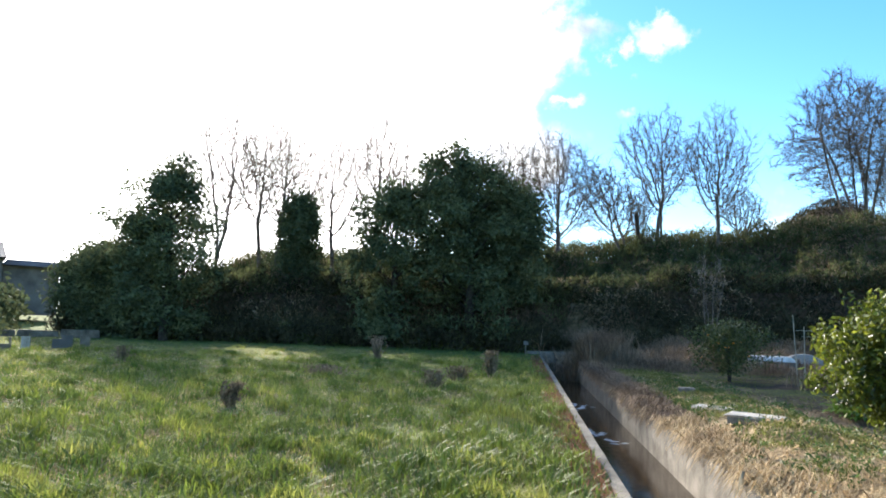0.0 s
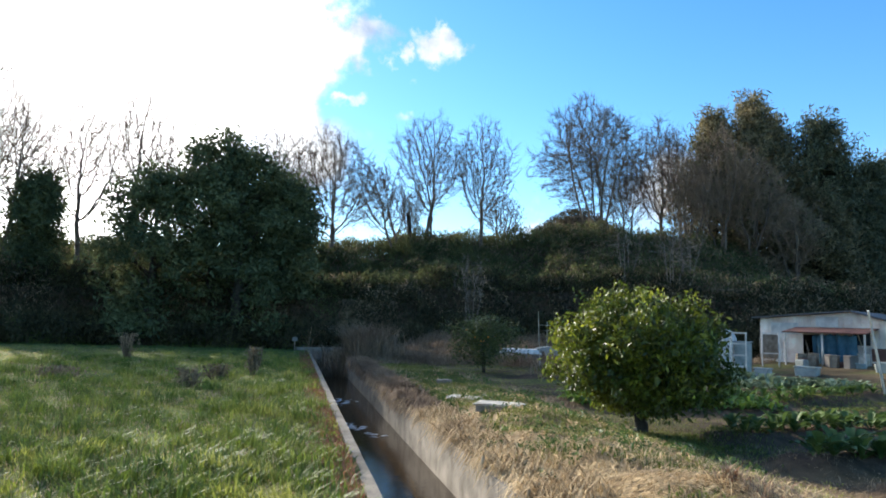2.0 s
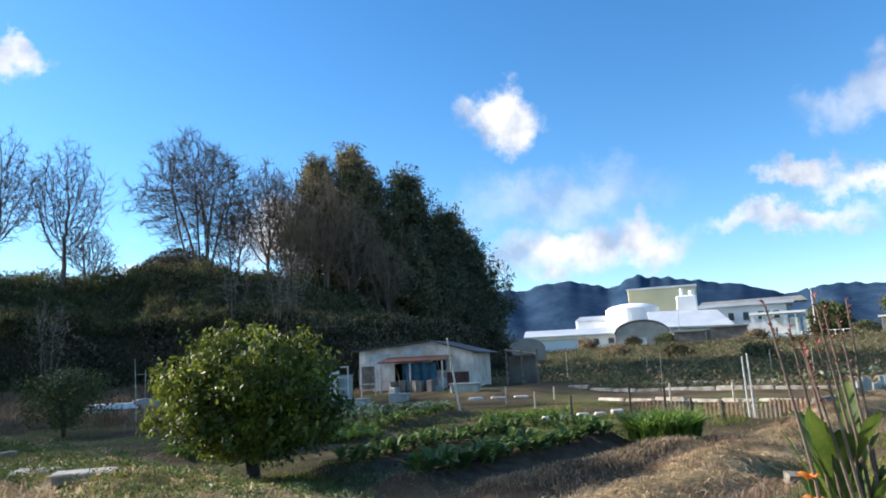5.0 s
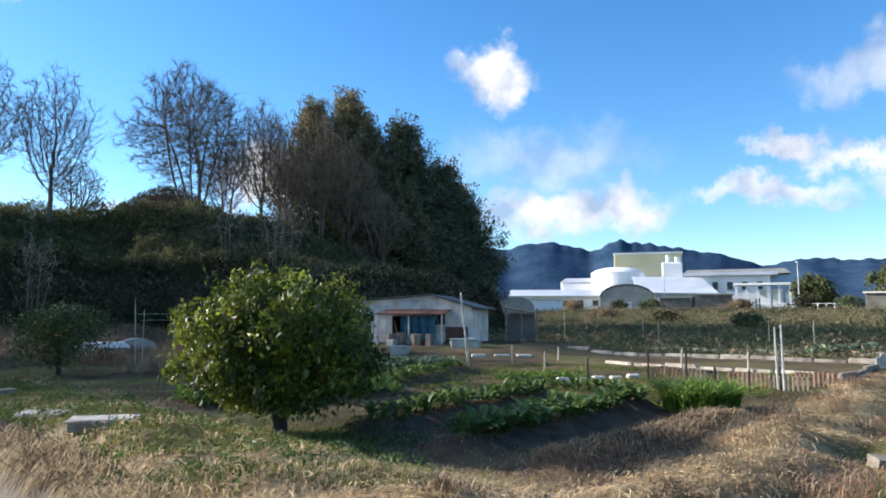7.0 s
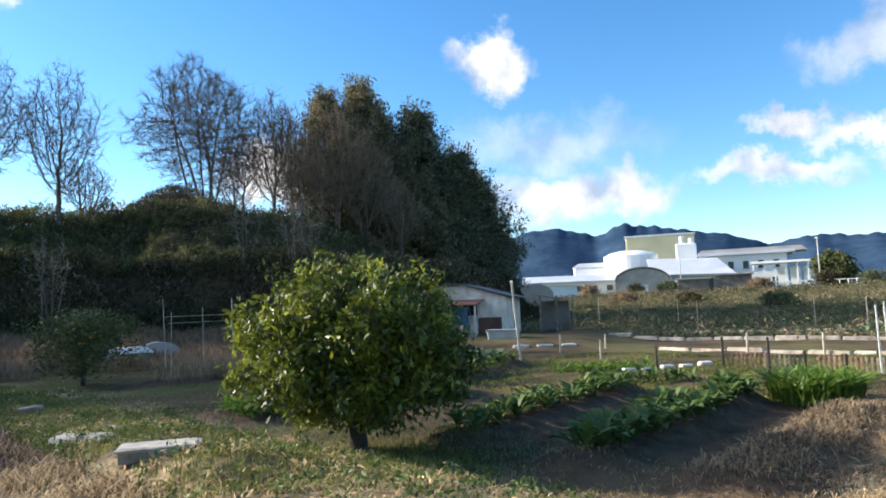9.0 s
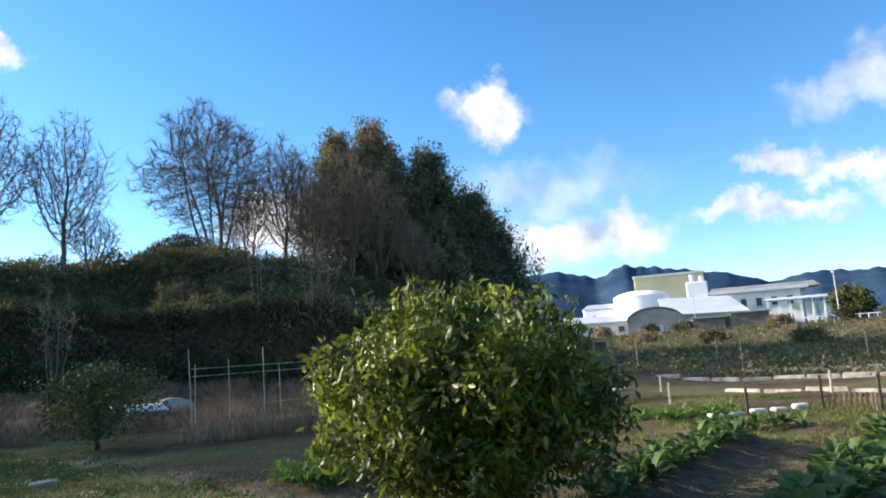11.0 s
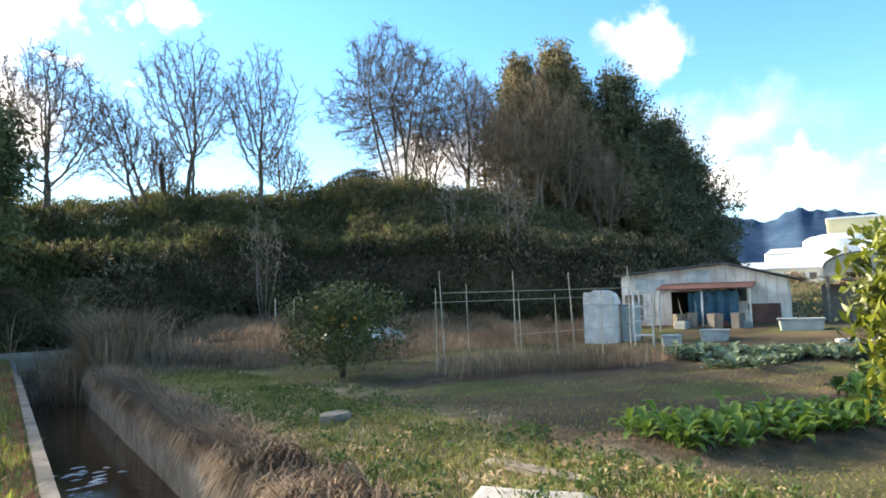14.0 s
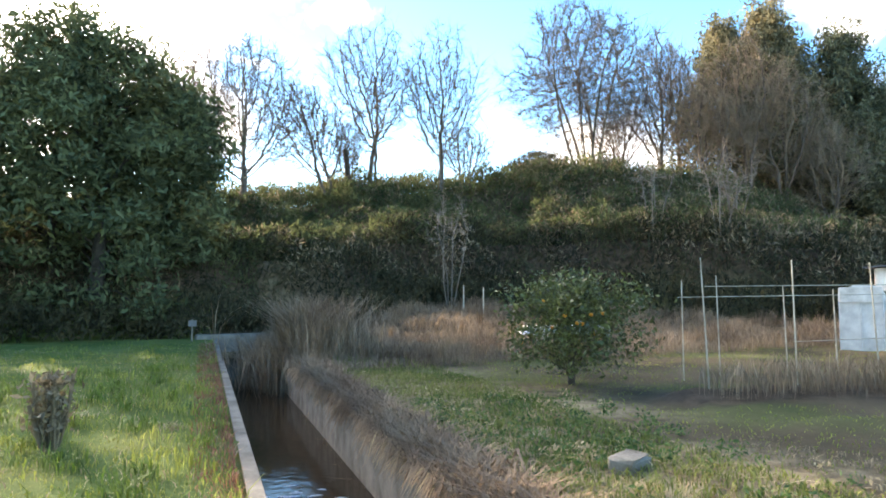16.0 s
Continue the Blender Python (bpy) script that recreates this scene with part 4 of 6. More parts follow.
# ---- vegetables ----
def leaf_blade(s, base, out, length, width, droop, fold=0.25):
    """One curved leaf with a midrib, of eight triangles."""
    base, out = Vector(base), Vector(out).normalized()
    side = out.cross(Vector((0, 0, 1)))
    side = side.normalized() if side.length > 0.01 else Vector((1, 0, 0))
    rows = []
    for k, w in ((0, 0.18), (0.35, 0.85), (0.7, 1.0), (1.0, 0.1)):
        p = base + out * length * k - Vector((0, 0, droop * length * k * k))
        rows.append((p - side * width / 2 * w + Vector((0, 0, fold * width * w)), p, p + side * width / 2 * w + Vector((0, 0, fold * width * w))))
    verts = [tuple(q) for r in rows for q in r]
    faces = []
    for k in range(3):
        a = 3 * k
        faces += [(a, a + 1, a + 4, a + 3), (a + 1, a + 2, a + 5, a + 4)]
    s.add(verts, faces)


def leaf_meshes(name, length, width, rise, droop, material, seed):
    """Three leaves of one kind, growing outwards along x."""
    rng = np.random.default_rng(seed)
    made = []
    for _ in range(3):
        s = Shape()
        leaf_blade(s, (0.02, 0, 0), (1, 0, rise), length * rng.uniform(0.85, 1.15), width * rng.uniform(0.85, 1.15), droop * rng.uniform(0.7, 1.3))
        made.append(s.mesh(name, material, True))
    return made


VEG = leaf_meshes("leaf", 0.32, 0.10, 1.3, 0.5, M_VEG, 1)
CABBAGE = leaf_meshes("leaf", 0.29, 0.13, 1.0, 0.35, M_CABBAGE, 2)
BRIGHT = leaf_meshes("leaf", 0.32, 0.075, 1.5, 0.6, M_BRIGHT, 3)


def row_of(name, meshes, a, b, count, lanes, jitter, label, group, seed, scale=1.0):
    rng = np.random.default_rng(seed)
    dx, dy = b[0] - a[0], b[1] - a[1]
    n = math.hypot(dx, dy)
    for lane in range(lanes):
        for i in range(count):
            t = (i + 0.5) / count
            off = (lane - (lanes - 1) / 2) * 0.28
            x = a[0] + dx * t - dy / n * off + rng.uniform(-jitter, jitter)
            y = a[1] + dy * t + dx / n * off + rng.uniform(-jitter, jitter)
            plant = thing(name, x, y, ground_at(x, y) - 0.02, label, "vegetable", group, rz=rng.uniform(0, 360))
            for j in range(11):
                k = scale * rng.uniform(0.7, 1.25)
                leaf = new("leaf", meshes[j % 3])
                leaf.parent = plant
                leaf.matrix_basis = pose(0, 0, 0.01 * j, 0, rng.uniform(-32, 22), 137.5 * j + rng.uniform(-20, 20)) @ Matrix.Diagonal((k, k, k, 1))


GREENS = "green leafy vegetable growing on a ridged bed"
row_of("leafy_vegetable", VEG, (7.4, 6.4), (12.6, 6.05), 21, 2, 0.09, GREENS, "first row of greens", 1, 1.12)
row_of("leafy_vegetable", VEG, (7.9, 8.3), (13.2, 8.4), 21, 2, 0.09, GREENS, "second row of greens", 2, 1.0)
row_of("leafy_vegetable", VEG, (10.8, 11.9), (16.6, 13.1), 16, 2, 0.1, GREENS, "third row of greens", 3, 0.85)
row_of("leafy_vegetable", BRIGHT, (7.3, 12.6), (11.5, 11.1), 18, 4, 0.1, "fresh bright green leafy vegetable on a soil bed", "bright greens", 4, 1.2)
row_of("cabbage", CABBAGE, (15.4, 17.4), (17.6, 14.0), 13, 5, 0.1, "grey-green cabbage growing in a close bed", "cabbages", 5, 1.1)
row_of("cabbage", CABBAGE, (14.0, 15.2), (18.4, 15.6), 12, 4, 0.12, "grey-green cabbage growing in a close bed", "cabbages", 6, 1.0)
row_of("leafy_vegetable", BRIGHT, (16.2, 11.4), (17.4, 9.4), 9, 3, 0.1, "fresh bright green leafy vegetable on a soil bed", "bright greens by the edging", 7, 1.1)
row_of("leafy_vegetable", VEG, (14.4, 9.2), (15.6, 7.8), 6, 2, 0.15, GREENS, "short row of greens", 8, 0.9)

row_of("cabbage", CABBAGE, (33.2, 6.2), (37.2, 4.4), 9, 3, 0.2, "large blue-green cabbage beside the straw path", "cabbages by the path", 12, 2.2)
bare_tree("bare_shrub", 41.5, 4.0, ground_at(41.5, 4.0), 1.9, 1.4, 2, 131, "stubby dark pruned tree beside the straw path", low=0.4, bark=M_BARK_DARK, twig=M_BARK_DARK, free=60, thick=1.6)

rng = np.random.default_rng(44)
clump = thing("lily_clump", 13.1, 5.05, ground_at(13.1, 5.05), "broad clump of bright green strap-leaved lilies", "plant")
n = 1500
r, t = 0.80 * np.sqrt(rng.uniform(0, 1, n)), rng.uniform(0, 6.283, n)
part("leaves", fast_mesh("leaves", *blade_cards(rng, np.stack([r * np.cos(t), 0.8 * r * np.sin(t), np.zeros(n)], 1), 0.52, 0.055, 0.75), M_BRIGHT), M_BRIGHT, clump)


# ---- canna at the water's edge ----
canna = thing("canna", 3.88, 0.53, ground_at(3.88, 0.53), "tall canna with broad green leaves and withered flower stalks", "plant")
rng = np.random.default_rng(9)
for i in range(10):
    s = Shape()
    t, r, lean = rng.uniform(0, 6.28), rng.uniform(0.05, 0.2), rng.uniform(0.0, 0.24)
    bx, by = r * math.cos(t), r * math.sin(t)
    tall = rng.uniform(1.15, 1.62)
    top = Vector((bx - 0.67 * lean, by + 0.74 * lean, tall))
    middle = Vector((bx - 0.2 * lean, by + 0.25 * lean, tall * 0.5))
    s.tube([(bx, by, 0), middle, top], [0.011, 0.008, 0.004], 6)
    stalk = part("stalk", s, M_TWIG, canna, "brown withered stalk")
    for k in range(9):
        head = Shape()
        q = middle.lerp(top, 1.0 - 0.4 * (k / 9) ** 1.3)
        leaf_blade(head, q, (rng.normal(), rng.normal(), 1.5), 0.055 * rng.uniform(0.6, 1.3), 0.022, 0.5)
        part("dried_petal", head, M_WITHERED, stalk, "dried reddish petal")
for i in range(44):
    s = Shape()
    t, r, h = rng.uniform(0, 6.28), rng.uniform(0.02, 0.16), 0.12 + 0.75 * rng.uniform(0, 1) ** 0.8
    leaf_blade(s, (r * math.cos(t), r * math.sin(t), h), (math.cos(t), math.sin(t), rng.uniform(1.6, 3.2)), rng.uniform(0.24, 0.38), rng.uniform(0.06, 0.105), 0.12)
    part("leaf", s.mesh("leaf", M_CANNA, True), M_CANNA, canna)
for px, py, pz in ((-0.15, 0.13, 0.60), (-0.15, 0.14, 0.70)):
    s = Shape()
    for k in range(5):
        leaf_blade(s, (px, py, pz), (math.cos(k * 1.3), math.sin(k * 1.3), 1.2), 0.085, 0.05, 0.5)
    flower = part("flower", s, M_FLOWER, canna, "orange canna flower")
part("stalk", Shape().tube([(-0.10, 0.08, 0), (-0.12, 0.11, 0.35), (-0.15, 0.14, 0.70)], [0.009, 0.007, 0.004], 6), M_VEG, canna)


# ---- slabs, boards and stones ----
def slab(name, x, y, sx, sy, sz, rz, material, label, category, seed, tilt=0.0, lift=0.0):
    rng = np.random.default_rng(seed)
    s = Shape().box(0, 0, 0, sx, sy, sz, 0, 0.97, 0.02)
    s.v = [(a + rng.normal(0, 0.016), b + rng.normal(0, 0.016), c + rng.normal(0, 0.006)) for a, b, c in s.v]
    ob = new(name, s.mesh(name, material))
    ob.matrix_basis = pose(x, y, ground_at(x, y) - 0.02 + lift, tilt, 0, rz)
    return tagged(ob, label, category)


slab("board", 4.44, 9.50, 0.76, 0.32, 0.045, -38, M_PALE_WOOD, "bleached flaking board lying on a rotten one in dry grass", "board", 1, 3, 0.11)
slab("board", 4.45, 9.51, 0.74, 0.31, 0.13, -36, M_WOOD, "dark rotten timber under a bleached board", "board", 2)
slab("board", 4.62, 11.55, 0.75, 0.28, 0.07, -62, M_PALE_WOOD, "short bleached board in the grass", "board", 3, 6)
slab("board", 5.35, 12.05, 1.3, 0.14, 0.06, -88, M_WOOD, "narrow grey board lying in the grass", "board", 4, 0)
slab("concrete_block", 5.55, 15.5, 0.34, 0.22, 0.15, 25, M_COPING, "pale concrete block half sunk in weeds", "block", 5, 4)
slab("stone", 9.2, 1.95, 0.40, 0.26, 0.12, 20, M_COPING, "flat pale stone beside the straw path", "stone", 6)
slab("stone", 9.7, 1.55, 0.30, 0.24, 0.10, 60, M_COPING, "flat pale stone beside the straw path", "stone", 7)
slab("board", 7.35, 2.15, 0.6, 0.16, 0.05, -20, M_WHITE, "white painted board on dry grass", "board", 8)
slab("board", 6.0, 1.15, 0.6, 0.14, 0.05, -10, M_WHITE, "white painted board on dry grass", "board", 9)


# ---- bean poles ----
def pole(name, a, b, radius, material, label, category="pole", group=""):
    ob = new(name, Shape().tube([(0, 0, 0), tuple(Vector(b) - Vector(a))], [radius, radius * 0.8], 6).mesh(name, material))
    ob.location = a
    return tagged(ob, label, category, group)


trellis = thing("bean_trellis", 9.65, 18.45, LEVEL, "bean trellis of thin cane poles tied with crossbars", "trellis")
for x, y, h, lx, ly in ((9.65, 18.45, 2.05, -0.10, 0.02), (11.45, 18.35, 2.05, -0.04, 0.0), (12.6, 17.75, 2.0, -0.16, 0.0), (13.75, 17.2, 2.1, -0.01, 0.0), (10.6, 19.9, 1.75, 0.0, 0.0), (11.7, 20.1, 1.85, -0.02, 0.02), (13.0, 19.7, 1.65, -0.06, 0), (13.7, 19.2, 1.6, -0.05, 0), (14.6, 18.6, 1.65, 0.02, 0)):
    s = Shape().tube([(x - 9.65, y - 18.45, -0.1), (x + lx - 9.65, y + ly - 18.45, h)], [0.015, 0.011], 6)
    part("pole", s, M_CANE, trellis)
for a, b in (((9.6, 18.45, 1.62), (13.75, 17.2, 1.66)), ((10.5, 19.9, 1.45), (14.7, 18.6, 1.5)), ((11.4, 18.35, 0.75), (13.75, 17.2, 0.85))):
    part("crossbar", Shape().tube([(p[0] - 9.65, p[1] - 18.45, p[2]) for p in (a, b)], [0.007, 0.007], 5), M_CANE, trellis)


# ---- shed and what stands round it ----
SHED_W = 5.95
shed = thing("shed", 24.4, 25.0, LEVEL + 0.3, "low white-boarded garden shed with a dark sheet roof", "shed", rz=-68.4)


def board_wall(x0, x1, z0, top, y=0.0):
    """Upright boards from x0 to x1, cut off along the roof."""
    count = max(1, int((x1 - x0) / 0.3))
    for i in range(count):
        a, b = x0 + (x1 - x0) * i / count, x0 + (x1 - x0) * (i + 1) / count - 0.012
        s = Shape().sheet([(a, y, z0), (b, y, z0), (b, y, top(b)), (a, y, top(a))], -0.03)
        part("board", s, M_SHED, shed)


def roof_line(x):
    return 2.05 + 0.30 * x / 3.9 if x < 3.9 else 2.35 - 0.60 * (x - 3.9) / (SHED_W - 3.9)


board_wall(0, 1.9, 0.0, roof_line)
board_wall(1.9, 3.9, 1.35, roof_line)
board_wall(3.9, SHED_W, 0.0, roof_line)
back = Shape().sheet([(0, 3.4, 0), (SHED_W, 3.4, 0), (SHED_W, 3.4, roof_line(SHED_W)), (3.9, 3.4, 2.3), (0, 3.4, 2.0)], 0.05)
part("back_wall", back, M_DARK_WALL, shed, "dark rear wall")
for x, top in ((0.0, 2.03), (SHED_W, 1.72)):
    part("side_wall", Shape().sheet([(x, 0.04, 0), (x, 3.36, 0), (x, 3.36, top), (x, 0.04, top)], 0.05), M_SHED, shed)
part("roof", Shape().sheet([(-0.3, -0.35, 2.10), (3.9, -0.35, 2.42), (3.9, 3.7, 2.42), (-0.3, 3.7, 2.10)], 0.05), M_DARK_ROOF, shed, "dark sheet roof")
part("roof", Shape().sheet([(3.905, -0.35, 2.42), (SHED_W + 0.35, -0.35, 1.76), (SHED_W + 0.35, 3.7, 1.76), (3.905, 3.7, 2.42)], 0.05), M_DARK_ROOF, shed, "dark sheet roof")
part("canopy", Shape().sheet([(1.6, -1.5, 1.46), (4.9, -1.5, 1.46), (4.9, -0.05, 1.68), (1.6, -0.05, 1.68)], 0.05), M_RUST, shed, "rusty red sheet canopy")
for x in (1.7, 3.2, 4.8):
    part("post", Shape().box(x, -1.4, 0, 0.07, 0.07, 1.44, bevel=0.01), M_WHITE, shed)
part("hatch", Shape().box(5.15, -0.06, 0.05, 1.1, 0.05, 0.80, bevel=0.01), M_RUST, shed, "rusty red lower panel")
part("shutter", Shape().box(0.45, -0.05, 0.2, 0.7, 0.04, 1.1, bevel=0.01), M_WOOD, shed, "grey wooden shutter")
part("window", Shape().box(1.1, -0.05, 1.36, 1.2, 0.05, 0.5, bevel=0.01), M_PLASTIC, shed, "milky plastic window")
part("window", Shape().box(2.9, -0.05, 1.70, 0.9, 0.05, 0.45, bevel=0.01), M_PLASTIC, shed, "milky plastic window")
part("opening", Shape().box(4.25, -0.06, 0.95, 0.65, 0.05, 0.7, bevel=0.01), M_WINDOW, shed, "dark window opening")
part("door", Shape().box(4.3, -0.08, 0.02, 0.62, 0.06, 0.88, bevel=0.01), M_WHITE, shed)

tarp = Shape()
N = 16
tarp.add([(1.7 * i / N, 0.12 * math.sin(i * 1.7) + 0.25 * k / 8, 1.25 * (1 - k / 8) * (1 - 0.25 * (i / N - 0.6) ** 2) + 0.05 * math.sin(i * 2.1 + k)) for k in range(9) for i in range(N + 1)], [(k * (N + 1) + i, k * (N + 1) + i + 1, (k + 1) * (N + 1) + i + 1, (k + 1) * (N + 1) + i) for k in range(8) for i in range(N)])
ob = new("tarpaulin", tarp.mesh("tarpaulin", M_BLUE, True))
ob.matrix_basis = pose(24.35, 22.1, ground_at(24.9, 21.4) + 0.02, 0, 0, -68.4)
tagged(ob, "crumpled dark blue tarpaulin draped over stacked goods", "tarpaulin")


rng = np.random.default_rng(81)
for i in range(11):
    u, v = rng.uniform(0.6, 4.8), rng.uniform(-1.9, -0.4)
    c, k = math.cos(radians(-68.4)), math.sin(radians(-68.4))
    x, y = 24.4 + c * u - k * v, 25.0 + k * u + c * v
    mt, words = ((M_WOOD, "grey wooden"), (M_TEAL, "pale plastic"), (M_PALE_WOOD, "bleached wooden"), (M_RUST, "rusty metal"), (M_DARK_WALL, "dark"))[i % 5]
    h = rng.uniform(0.15, 0.5)
    crate = thing("crate", x, y, ground_at(x, y) - 0.02, words + " crate among clutter before the shed", "crate", "shed clutter", rz=rng.uniform(0, 90))
    part("body", Shape().box(0, 0, 0, rng.uniform(0.25, 0.5), rng.uniform(0.25, 0.45), h, 0, 1.05, 0.02), mt, crate)
    part("rim", Shape().box(0, 0, h + 0.002, 0.4, 0.36, 0.04, bevel=0.01), mt, crate)
for i in range(5):
    u = 0.2 + 1.1 * i
    c, k = math.cos(radians(-68.4)), math.sin(radians(-68.4))
    x, y = 24.4 + c * u + k * 0.5, 25.0 + k * u - c * 0.5
    pole("prop", (x, y, ground_at(x, y)), (x - 0.2, y + rng.uniform(-0.3, 0.3), LEVEL + 0.2 + rng.uniform(1.2, 2.0)), 0.02, M_CANE, "thin cane leaning against the shed", "pole", "canes by the shed")


def step_ladder(x, y, z, rz):
    root = thing("ladder", x, y, z, "white painted ladder standing by the shed", "ladder", rz=rz)
    for px in (-0.27, 0.27):
        part("rail", Shape().box(px, 0, 0, 0.055, 0.05, 1.62, bevel=0.01), M_WHITE, root)
    for h in (0.30, 0.72, 1.15, 1.56):
        part("rung", Shape().box(0, 0.003, h, 0.49, 0.045, 0.05, bevel=0.01), M_WHITE, root)


step_ladder(18.95, 20.4, ground_at(18.95, 20.4), -65)
frame_stand = thing("metal_stand", 22.6, 22.6, ground_at(22.6, 22.6), "white metal frame stand beside the shed", "stand", rz=-68)
for px in (-0.35, 0.35):
    part("upright", Shape().box(px, 0, 0, 0.05, 0.05, 1.5, bevel=0.01), M_WHITE, frame_stand)
for h in (0.55, 1.4):
    part("bar", Shape().box(0, 0.003, h, 0.65, 0.04, 0.05, bevel=0.01), M_WHITE, frame_stand)

cover = thing("plastic_hut", 19.9, 22.6, LEVEL, "small arched hut covered with milky plastic sheet", "hut", rz=-65)
s = Shape()
ARC = [(-0.5, 0.0), (-0.5, 0.7), (-0.5, 1.35), (-0.38, 1.62), (-0.15, 1.74), (0.15, 1.74), (0.38, 1.62), (0.5, 1.35), (0.5, 0.7), (0.5, 0.0)]
s.add([(px, py, pz) for py in (-0.5, 0.6) for px, pz in ARC], [(i, i + 1, len(ARC) + i + 1, len(ARC) + i) for i in range(len(ARC) - 1)] + [tuple(range(len(ARC))), tuple(range(2 * len(ARC) - 1, len(ARC) - 1, -1))])
part("sheet", s, M_PLASTIC, cover)
for px in (-0.5, 0.0, 0.5):
    part("post", Shape().tube([(px, -0.52, 0), (px, -0.52, 1.55)], [0.015, 0.015], 6), M_METAL, cover)
part("lid", Shape().box(0, -0.53, 1.28, 1.0, 0.04, 0.4, bevel=0.02), M_WHITE, cover, "white upper panel")
for x, y, sx, sy, sz, label in ((20.6, 22.0, 0.5, 0.5, 1.2, "upright faded blue drum"), (21.2, 19.4, 0.75, 0.42, 0.32, "pale blue tub on the ground by the vegetables"), (23.8, 17.9, 1.2, 0.5, 0.34, "pale grey bench sink against the shed"), (19.6, 19.9, 0.5, 0.4, 0.3, "pale blue tub on the ground by the vegetables")):
    tub = thing("tub", x, y, ground_at(x, y) - 0.02, label, "tub", rz=-68)
    part("body", Shape().box(0, 0, 0, sx, sy, sz, 0, 1.08, 0.05), M_GREY_WALL if sx > 1.2 else M_TEAL, tub)
    part("rim", Shape().box(0, 0, sz + 0.002, sx * 1.14, sy * 1.14, 0.05, bevel=0.02), M_TEAL, tub)
pole("leaning_pole", (17.0, 12.95, LEVEL), (15.95, 12.5, 1.80), 0.04, M_WHITE, "long white pole leaning in the garden")
lean_to = thing("lean_to", 28.4, 18.9, ground_at(28.9, 18.2) - 0.05, "tumbledown dark lean-to beside the shed", "shed", rz=-60)
part("roof", Shape().sheet([(0, -0.2, 1.75), (1.5, -0.2, 1.5), (1.5, 1.6, 1.55), (0, 1.6, 1.8)], 0.06), M_WOOD, lean_to)
for px in (0.1, 0.85, 1.6):
    part("post", Shape().box(px, 0, 0, 0.09, 0.09, 1.7, bevel=0.01), M_WOOD, lean_to)
part("wall", Shape().box(0.8, 1.5, 0, 1.4, 0.06, 1.45, bevel=0.01), M_DARK_WALL, lean_to)

hut = thing("low_cover", 13.1, 27.3, ground_at(13.1, 27.3), "low white-topped cold frame with a dark open side", "cold frame", rz=-24)
part("body", Shape().box(0, 0, 0, 1.7, 1.0, 0.36, bevel=0.03), M_DARK_WALL, hut)
part("lid", Shape().box(-0.05, 0, 0.362, 1.95, 1.2, 0.20, 0, 0.84, 0.08), M_WHITE, hut, "white painted lid")
part("side_panel", Shape().box(-0.55, -0.52, 0.02, 0.6, 0.04, 0.36, bevel=0.01), M_WHITE, hut)
tunnel = thing("low_tunnel", 15.0, 28.4, ground_at(15.0, 28.4), "low rounded cover of greyed plastic over a bed", "cold frame", rz=-24)
hoop = [(-0.75 * math.cos(a), 0.52 * math.sin(a) ** 0.7) for a in np.linspace(0.0, math.pi, 9)]
part("sheet", Shape().add([(px, py, pz) for py in (-0.5, 0.5) for px, pz in hoop], [(i, i + 1, 9 + i + 1, 9 + i) for i in range(8)] + [tuple(range(9)), tuple(range(17, 8, -1))]), M_GREY_WALL, tunnel)
for i, (x, y) in enumerate(((13.2, 33.2), (13.7, 32.6))):
    pole("stake", (x, y, ground_at(x, y)), (x, y, ground_at(x, y) + 1.1), 0.03, M_CANE, "pale upright stake in brown weeds", "stake")
sign = thing("small_sign", 3.9, 34.6, ground_at(4.4, 34.2), "small pale board on a post by the culvert", "sign")
part("post", Shape().tube([(0, 0, 0), (0, 0, 0.75)], [0.025, 0.025], 6), M_WOOD, sign)
part("board", Shape().box(0, -0.04, 0.5, 0.26, 0.03, 0.2, bevel=0.01), M_DARK_WALL, sign)


# ---- edging, posts and fences at the far plots ----
def run(name, a, b, count, sx, sz, thick, material, label, category, group, seed, gap=0.03, split=None):
    rng = np.random.default_rng(seed)
    ang = math.degrees(math.atan2(b[1] - a[1], b[0] - a[0]))
    for i in range(count):
        t = (i + 0.5) / count
        x, y = a[0] + (b[0] - a[0]) * t, a[1] + (b[1] - a[1]) * t
        length = math.hypot(b[0] - a[0], b[1] - a[1]) / count - gap
        ob = new(name, Shape().box(0, 0, 0, length, thick, sz * rng.uniform(0.7, 1.2), 0, 0.96, 0.03).mesh(name, material))
        ob.matrix_basis = pose(x, y, ground_at(x, y) - 0.02, rng.uniform(-5, 5), rng.uniform(-1.2, 1.2), ang + rng.uniform(-3, 3))
        tagged(ob, label, category, group)


run("concrete_beam", (28.2, 15.4), (28.6, 3.4), 11, 1.3, 0.17, 0.16, M_EDGE, "pale concrete edging beam round a vegetable plot", "beam", "far edging beams", 1)
run("concrete_beam", (33.5, 13.5), (34.5, 3.0), 9, 1.3, 0.18, 0.16, M_EDGE, "pale concrete edging beam round a vegetable plot", "beam", "farther edging beams", 2)
run("concrete_beam", (22.8, 11.2), (21.4, 4.4), 6, 1.1, 0.14, 0.15, M_EDGE, "pale concrete edging beam round a vegetable plot", "beam", "near edging beams", 3)
run("foam_block", (16.6, 9.9), (18.2, 8.1), 5, 0.4, 0.10, 0.22, M_WHITE, "white block lying along a vegetable plot", "block", "white blocks", 4, 0.14)
run("foam_block", (21.5, 16.2), (23.5, 14.4), 3, 0.4, 0.10, 0.22, M_WHITE, "white block lying along a vegetable plot", "block", "white blocks by the shed", 5, 0.3)
